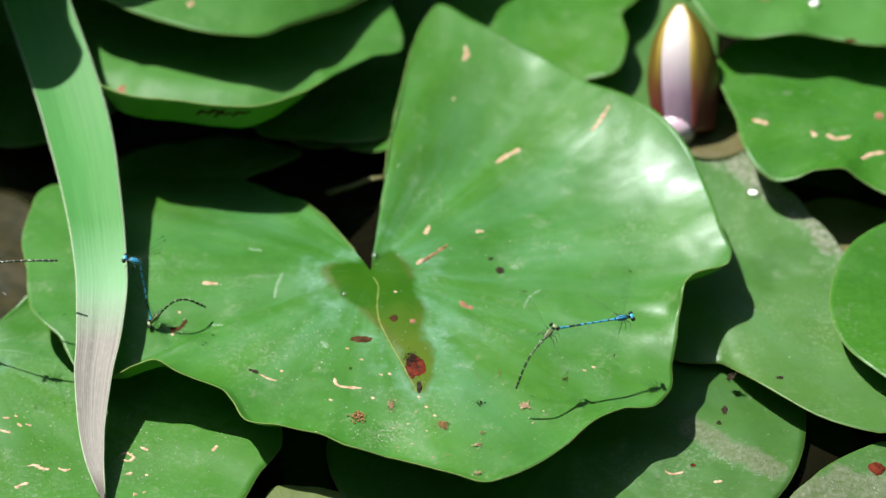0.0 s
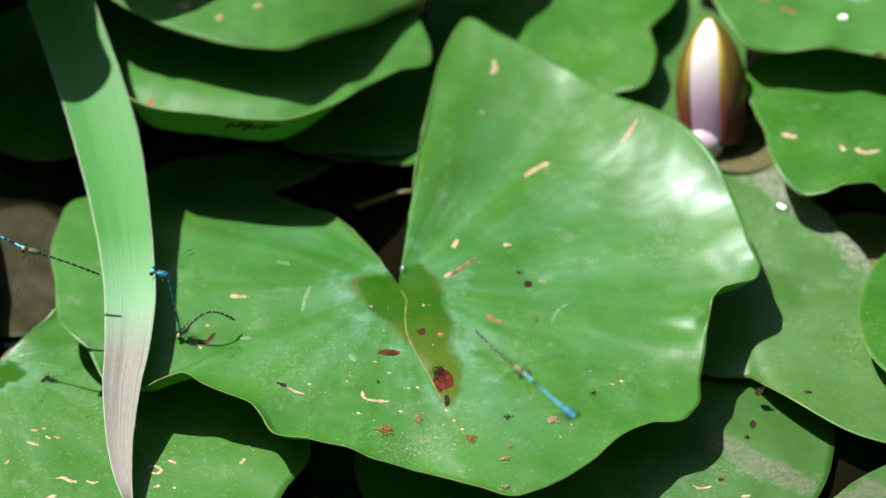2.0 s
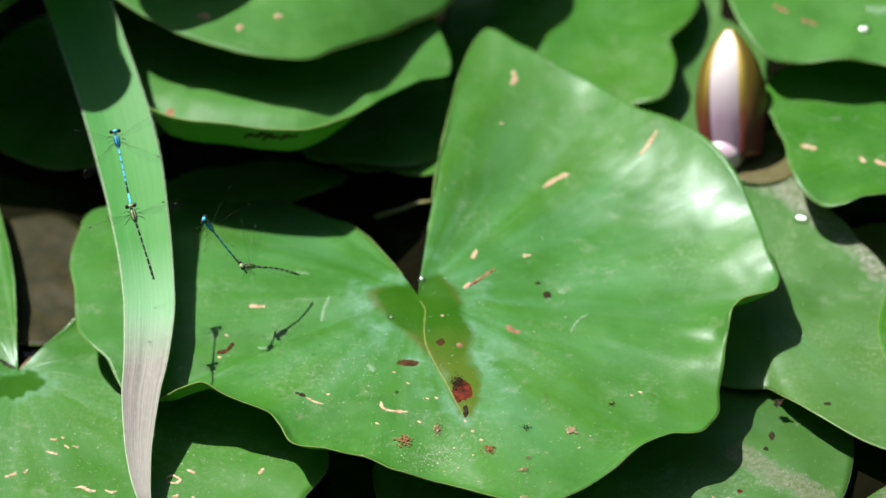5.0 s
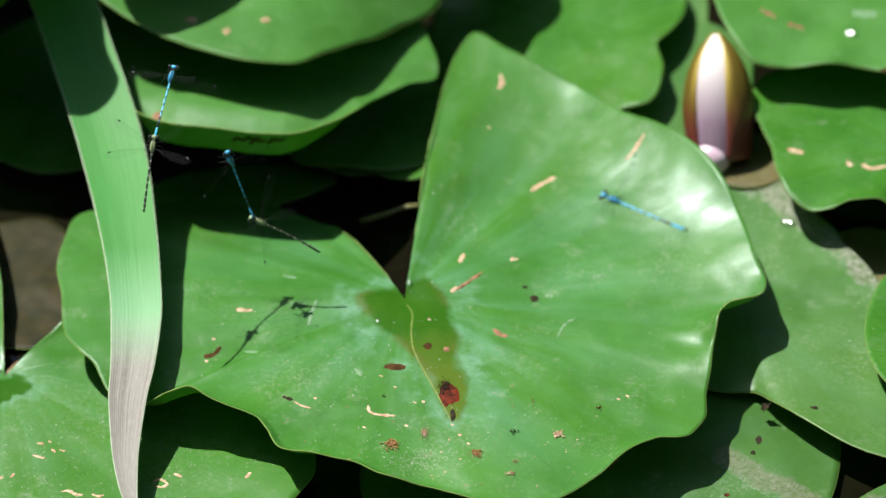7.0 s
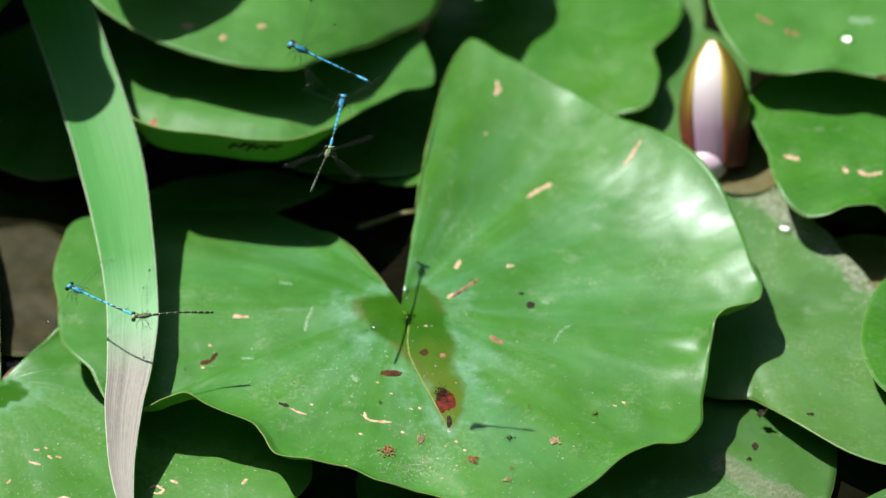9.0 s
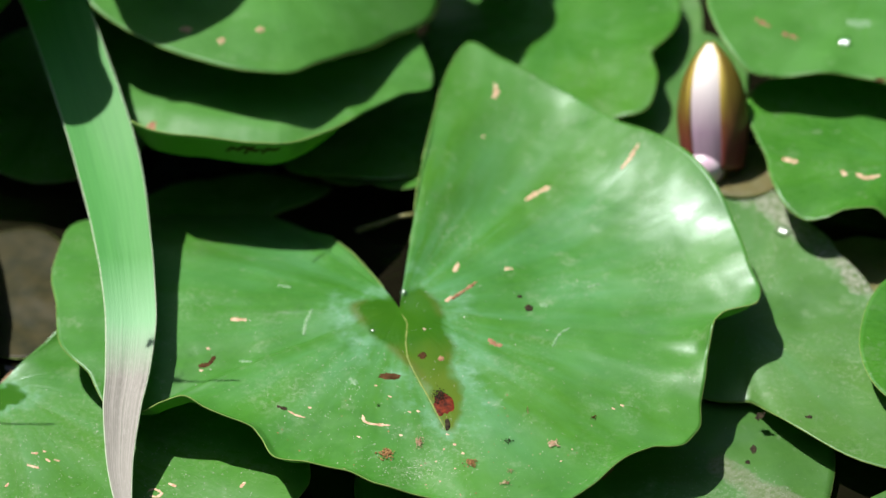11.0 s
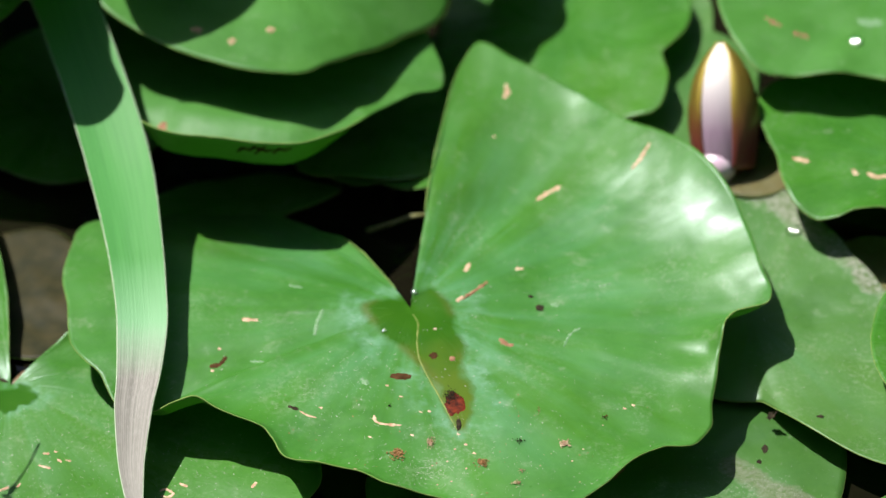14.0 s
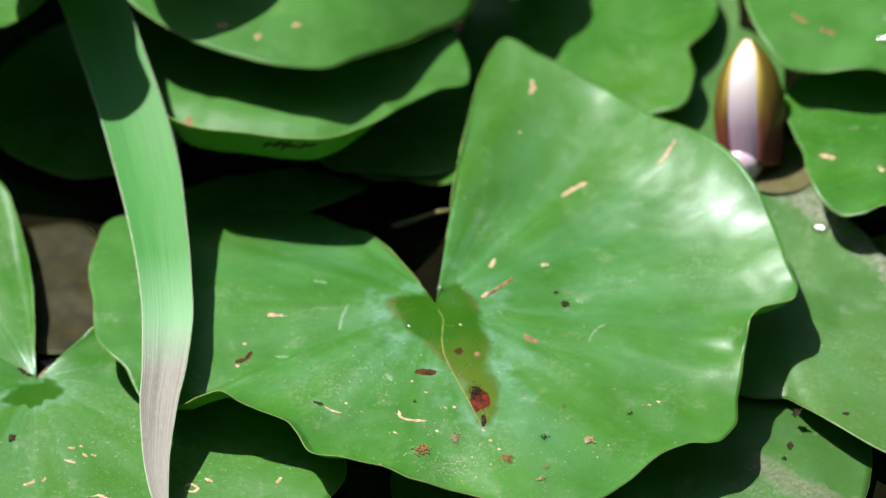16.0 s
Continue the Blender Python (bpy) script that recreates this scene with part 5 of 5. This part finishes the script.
def insect_pose(front, tail, ahead):
    """From the front point (ahead mm before the middle of the thorax) along the body to the tail; back upwards."""
    front, tail = Vector(front), Vector(tail)
    y = (front - tail).normalized()
    up = Vector((0, -0.25, 1))
    x = y.cross(up).normalized()
    z = x.cross(y)
    m = Matrix((x, y, z)).transposed().to_4x4()
    m.translation = (front - y * ahead) * MM
    return m


def wing_pose(fore_wing, side, sweep, lift):
    at = Matrix.Translation(Vector((side * 0.5, 0.6 if fore_wing else -0.9, 1.25)) * MM)
    return at @ pose(0, 0, 0, 0, 0, side * sweep) @ pose(0, 0, 0, 0, -side * lift, 0)


def fly(insect, rows, ahead, resting_until, bends=(), phase=0.0, holds=()):
    root, wings, chain, waist = insect
    walk(root, [(r[0], insect_pose(r[1:4], r[4:7], ahead)) for r in rows])
    for w, fore_wing, side in wings:
        keys = []
        t = 0.0
        k = 0
        while t <= 16.001:
            if t <= resting_until:
                keys.append((t, wing_pose(fore_wing, side, -74 if fore_wing else -80, 52)))
                if t < resting_until:
                    t = resting_until
                    continue
            else:
                beat = math.sin(k * 2.3 + phase + (0 if fore_wing else 2.2))
                keys.append((t, wing_pose(fore_wing, side, 8 + 9 * beat if fore_wing else -22 + 9 * beat, 18 + 36 * beat)))
            k += 1
            t = round(t + 0.1, 3)
        walk(w, keys)
    if holds:
        # the tail reaches down to the place it holds, and stretches out behind once in flight
        at, keys = Vector((0, -1.6, 0)) * MM, []
        for row, hold in zip(rows, holds):
            way = insect_pose(row[1:4], row[4:7], ahead).inverted() @ (Vector(hold[1:]) * MM) - at
            turn = Vector((0, -1, 0)).rotation_difference(way.normalized()).to_matrix().to_4x4()
            keys.append((row[0], Matrix.Translation(at) @ turn))
        keys += [(t, Matrix.Translation(at)) for t in (rows[len(holds)][0], 16.0)]
        walk(waist, keys)
    # a female's abdomen curls ring by ring
    share = (0.0, 0.0, 0.03, 0.12, 0.30, 0.32, 0.15, 0.06, 0.02, 0.0)
    keys = [[] for _ in chain]
    for t, bend in (bends or ((0.0, 6), (16.0, 6))) if chain else ():
        m = Matrix.Translation(Vector((0, -1.6, 0)) * MM)
        for k, (ob, long) in enumerate(chain):
            m = m @ pose(0, 0, 0, bend * share[k], 0, 0)
            keys[k].append((t, m.copy()))
            m = m @ Matrix.Translation(Vector((0, -long, 0)) * MM)
    for (ob, long), rows_k in zip(chain, keys):
        walk(ob, rows_k)


A_MALE = [(0, -131.5, -14.3, 56.5, -113.2, -18.4, 53.5), (3.5, -132.8, -13.9, 56.3, -114.2, -19.1, 53.3), (4, -134.9, -15.7, 56.5, -116.8, -23, 53.5), (4.6, -123.4, -15.5, 79.5, -109.8, -8.9, 48), (6.3, -109.6, 23.1, 87.3, -92.7, -2.3, 70), (6.5, -109.3, 21.5, 93.2, -94.9, 11.6, 64), (7, -103.7, 20.4, 99.3, -93.8, 16.8, 67), (7.5, -108.5, 6, 96.1, -88.9, 8.6, 68.4), (8, -117.5, -20.9, 82.8, -88.3, -15.5, 66.2), (8.5, -132.8, -48.1, 80.1, -104, -37.7, 65.3), (9, -166.2, -18.2, 61.8, -136.1, -36.5, 60.6), (9.2, -173.4, -25, 66.5, -142.9, -42.4, 64.6), (10, -211.9, -37.2, 113.2, -198, -69.2, 110), (11.3, -274.4, -9.6, 89.2, -257.6, 0.8, 116.8), (12, -274, -22.4, 93.8, -256.1, -8.2, 119), (12.5, -276.1, -30.8, 108.4, -255.8, -10, 126), (13, -274.4, -44.5, 133.6, -254.3, -17.4, 138), (13.5, -268.9, -54.4, 142, -252.1, -24.9, 142), (14, -262.5, -76.3, 142, -251.7, -44.1, 142), (14.5, -261.6, -90.6, 142, -253.1, -57.7, 142), (15, -281.7, -115.3, 142, -271, -83, 142), (16, -341.7, -135.3, 142, -331, -103, 142)]
A_FEMALE = [(0, -121.1, -23.6, 30, -107.1, -24.1, 47), (3.5, -120.4, -22.6, 30, -106.3, -23.7, 47), (4, -120.2, -19.7, 30, -106.5, -21.1, 47), (4.6, -109.8, -8.9, 48, -88.1, 7.5, 32.1), (6.3, -92.7, -2.3, 70, -59.2, -2.8, 66.2), (6.5, -94.9, 11.6, 64, -64.6, 7, 59.3), (7, -93.8, 16.8, 67, -65.3, 10, 56.6), (7.5, -88.9, 8.6, 68.4, -58.6, 4.9, 62.7), (8, -88.3, -15.5, 66.2, -58, -9.8, 69.6), (8.5, -104, -37.7, 65.3, -77.1, -22.7, 69.1), (9, -136.1, -36.5, 60.6, -105.3, -34.4, 63.4), (9.2, -142.9, -42.4, 64.6, -112.5, -44.4, 71), (10, -198, -69.2, 110, -189.6, -98.8, 103.5), (11.3, -257.6, 0.8, 116.8, -242.2, 10.3, 142), (12, -256.1, -8.2, 119, -239.8, 4.7, 142), (12.5, -255.8, -10, 126, -237.2, 8.9, 142), (13, -254.3, -17.4, 138, -236, 7.3, 142), (13.5, -252.1, -24.9, 142, -236.8, 2.1, 142), (14, -251.7, -44.1, 142, -241.7, -14.7, 142), (14.5, -253.1, -57.7, 142, -245.3, -27.7, 142), (15, -271, -83, 142, -261.2, -53.6, 142), (16, -331, -103, 142, -321.2, -73.6, 142)]
B_MALE = [(0, 76.2, -49.9, 54.7, 43.5, -61.9, 58), (0.3, 70.7, -68.8, 78.2, 38.9, -55.6, 72), (0.5, 65.2, -78.2, 88.3, 35.4, -60, 86), (0.8, 56.4, -90, 96.2, 30.2, -67.2, 100), (1, 50.5, -98.4, 96.7, 27.2, -73.3, 104), (1.3, 40.2, -112, 94.3, 22.7, -82.7, 102), (1.5, 34, -126.4, 96.1, 17.7, -96, 102), (1.8, 33.2, -156.2, 109.6, 15.4, -126.1, 107), (2, 35.8, -173.2, 117.5, 18.6, -143.3, 112), (2.3, 38, -191.1, 124.2, 23.8, -160.2, 116), (2.5, 40.1, -202.8, 131.6, 28.8, -172.2, 122), (2.8, 42, -228, 145.9, 34.3, -196.4, 136), (3, 44.7, -237.7, 148.2, 38.2, -205.9, 138), (3.3, 51.3, -252.3, 151.2, 45, -220.8, 140), (3.5, 59.7, -263.7, 155.1, 53.2, -232.2, 144), (3.8, 69.3, -285.5, 161.4, 63.4, -254, 150), (4.4, 100.3, -339, 175.4, 96.7, -308.9, 160), (16, 123.6, -360.4, 176.5, 121.6, -330.7, 160)]
B_FEMALE = [(0, 43.5, -61.9, 58, 25.5, -87.5, 53.8), (0.3, 38.9, -55.6, 72, 13.9, -74.7, 71.7), (0.5, 35.4, -60, 86, 7.9, -73.4, 93.6), (0.8, 30.2, -67.2, 100, 6.1, -46.8, 98.9), (1, 27.2, -73.3, 104, 9.7, -47.3, 101.2), (1.3, 22.7, -82.7, 102, 5.2, -58.2, 111.4), (1.5, 17.7, -96, 102, 2.9, -68.9, 108.3), (1.8, 15.4, -126.1, 107, 0.7, -98.3, 105.6), (2, 18.6, -143.3, 112, 1.6, -117, 108.3), (2.3, 23.8, -160.2, 116, 8.9, -132.8, 111.3), (2.5, 28.8, -172.2, 122, 15.4, -145.1, 115.3), (2.8, 34.3, -196.4, 136, 24.9, -167.9, 128), (3, 38.2, -205.9, 138, 31.3, -176.4, 131.4), (3.3, 45, -220.8, 140, 38.5, -190.7, 136.3), (3.5, 53.2, -232.2, 144, 46.3, -202.2, 140.2), (3.8, 63.4, -254, 150, 57.1, -224, 145.4), (4.4, 96.7, -308.9, 160, 91.8, -279.5, 151.4), (16, 121.6, -330.7, 160, 118.1, -301.5, 150.3)]
C_MALE = [(0, -217.3, -6.5, 67.2, -187.1, -20.9, 59), (0.5, -213.1, -8.2, 73.8, -182, -18.2, 64), (1, -208.8, -8.8, 80.7, -178.1, -12.7, 66.3), (1.5, -208.5, -2.2, 76, -178, -14.8, 68.5), (2, -211.5, -6.6, 79.6, -181.1, -18.2, 70.5), (2.5, -214.2, -8.2, 82.5, -184.4, -20.1, 72.5), (3, -217.5, -2.8, 83.8, -188.7, -18.2, 76.5), (3.5, -208.8, 10.1, 89.3, -185.8, -12.7, 76), (4, -180.3, 10.6, 105, -169.6, -15.2, 84), (5, -153.6, 14.7, 111.7, -145.1, -12.9, 92), (6.3, -129.1, 29.5, 113.3, -123.6, 1.5, 93), (6.5, -132.9, 32.8, 116.5, -129.2, 5.3, 96.9), (7, -125.4, 40.6, 127.9, -132.3, 12.6, 110), (7.5, -94.5, 44.1, 133.2, -109.2, 17, 118.7), (8, -65.1, 38.1, 127.9, -80.3, 9.6, 117.1), (8.5, -50, 44, 113.4, -61.7, 12.2, 110.8), (9, -55.4, 57.3, 105.6, -59.8, 22.7, 102), (9.2, -62.6, 55.7, 108, -64.5, 21, 104), (10.2, -89.8, 117, 151.7, -97.7, 85, 140), (11.3, -118, 150.4, 167.7, -123.3, 118.2, 155), (12.5, -159.5, 187.6, 200, -146.7, 156.1, 200), (13.5, -199.5, 337.6, 230, -186.7, 306.1, 230), (16, -239.5, 487.6, 260, -226.7, 456.1, 260)]
C_FEMALE = [(0, -187.1, -20.9, 59, -156.8, -25.3, 64.9), (0.5, -182, -18.2, 64, -151.4, -19.5, 60.6), (1, -178.1, -12.7, 66.3, -147.6, -13.4, 57.8), (1.5, -178, -14.8, 68.5, -149, -16.5, 58.8), (2, -181.1, -18.2, 70.5, -151.8, -20.1, 60.1), (2.5, -184.4, -20.1, 72.5, -154.6, -22.3, 61.5), (3, -188.7, -18.2, 76.5, -159, -21.7, 63.3), (3.5, -185.8, -12.7, 76, -161.3, -23, 56.9), (4, -169.6, -15.2, 84, -156.9, -35.8, 63.8), (5, -145.1, -12.9, 92, -134.6, -37.1, 74.7), (6.3, -123.6, 1.5, 93, -117, -23.5, 75), (6.5, -129.2, 5.3, 96.9, -124.5, -21.7, 82.3), (7, -132.3, 12.6, 110, -135, -13.7, 93.6), (7.5, -109.2, 17, 118.7, -121.6, -9, 107.4), (8, -80.3, 9.6, 117.1, -95.6, -16.8, 111.7), (8.5, -61.7, 12.2, 110.8, -75.2, -15.7, 109.2), (9, -59.8, 22.7, 102, -65.7, -8.1, 104.1), (9.2, -64.5, 21, 104, -66.5, -10.1, 108.6), (10.2, -97.7, 85, 140, -105.2, 55.1, 133.6), (11.3, -123.3, 118.2, 155, -128.5, 89, 144.3), (12.5, -146.7, 156.1, 200, -134.9, 127.4, 200), (13.5, -186.7, 306.1, 230, -174.9, 277.4, 230), (16, -226.7, 456.1, 260, -214.9, 427.4, 260)]
LONE_MALE = [(0, 205.4, -191.6, 181.2, 236.3, -189.3, 165), (5.6, 182.3, -149.1, 159, 205.4, -174.6, 165), (6.3, 96.3, -129.6, 165.5, 125.2, -149.4, 165), (6.5, 83.5, -121.5, 164.8, 112.6, -140.9, 165), (7, 44.2, -103.6, 168.4, 74.5, -120.9, 165), (7.5, 12.5, -96.1, 165.4, 41.2, -116, 165), (8, -12.6, -76.5, 170.1, 16.1, -95.9, 165), (8.5, -36.2, -39.4, 171.8, -6.9, -57.7, 166), (9, -70.4, -21.6, 181.8, -38.7, -27.6, 168), (9.2, -84, -11.3, 181.3, -52.4, -21.4, 170), (10, -148.5, 42.7, 189, -117.2, 35.7, 175), (11.3, -206.7, 11.7, 185, -173.7, 4.7, 185), (11.6, -212.4, 11.9, 185, -179.4, 4.9, 185), (12, -229.6, 14.3, 185, -196.6, 7.3, 185), (12.5, -252.4, 20, 185, -219.4, 13, 185), (13, -272.2, 12.4, 185, -239.2, 5.4, 185), (14, -412.2, -47.6, 205, -380.9, -34.4, 205), (16, -562.2, -77.6, 225, -530.9, -64.4, 225)]
A_HOLD = [(0, -121.1, -23.6, 30.0), (3.5, -120.4, -22.6, 30.0), (4.0, -120.2, -19.7, 30.0)]

PAIR = "damselflies flying joined in pairs"
pair_a = (damselfly(True, "bright blue male damselfly holding a female by her neck", PAIR), damselfly(False, "dark female damselfly laying eggs on a lily pad, then flying", PAIR))
pair_b = (damselfly(True, "bright blue male damselfly in flight towing a female", PAIR), damselfly(False, "green and dark female damselfly towed in flight", PAIR))
pair_c = (damselfly(True, "blue and black male damselfly hovering, joined to a female", PAIR), damselfly(False, "dark speckled female damselfly joined behind a male", PAIR))
lone = damselfly(True, "single blue male damselfly flying across the pads", "")


def motions():
    fly(pair_a[0], A_MALE, 5.2, 4.2, phase=0.4, holds=A_HOLD)
    fly(pair_a[1], A_FEMALE, 3.2, 4.2, ((0.0, 100), (3.8, 100), (4.1, 90), (4.6, 15), (6.3, 12), (16.0, 12)), phase=1.1)
    fly(pair_b[0], B_MALE, 5.2, -1, phase=2.0)
    fly(pair_b[1], B_FEMALE, 3.2, -1, ((0.0, 62), (0.5, 30), (1.0, -8), (16.0, -8)), phase=2.7)
    fly(pair_c[0], C_MALE, 5.2, -1, phase=0.9)
    fly(pair_c[1], C_FEMALE, 3.2, -1, phase=3.3)
    fly(lone, LONE_MALE, 5.2, -1, phase=1.7)


motions()
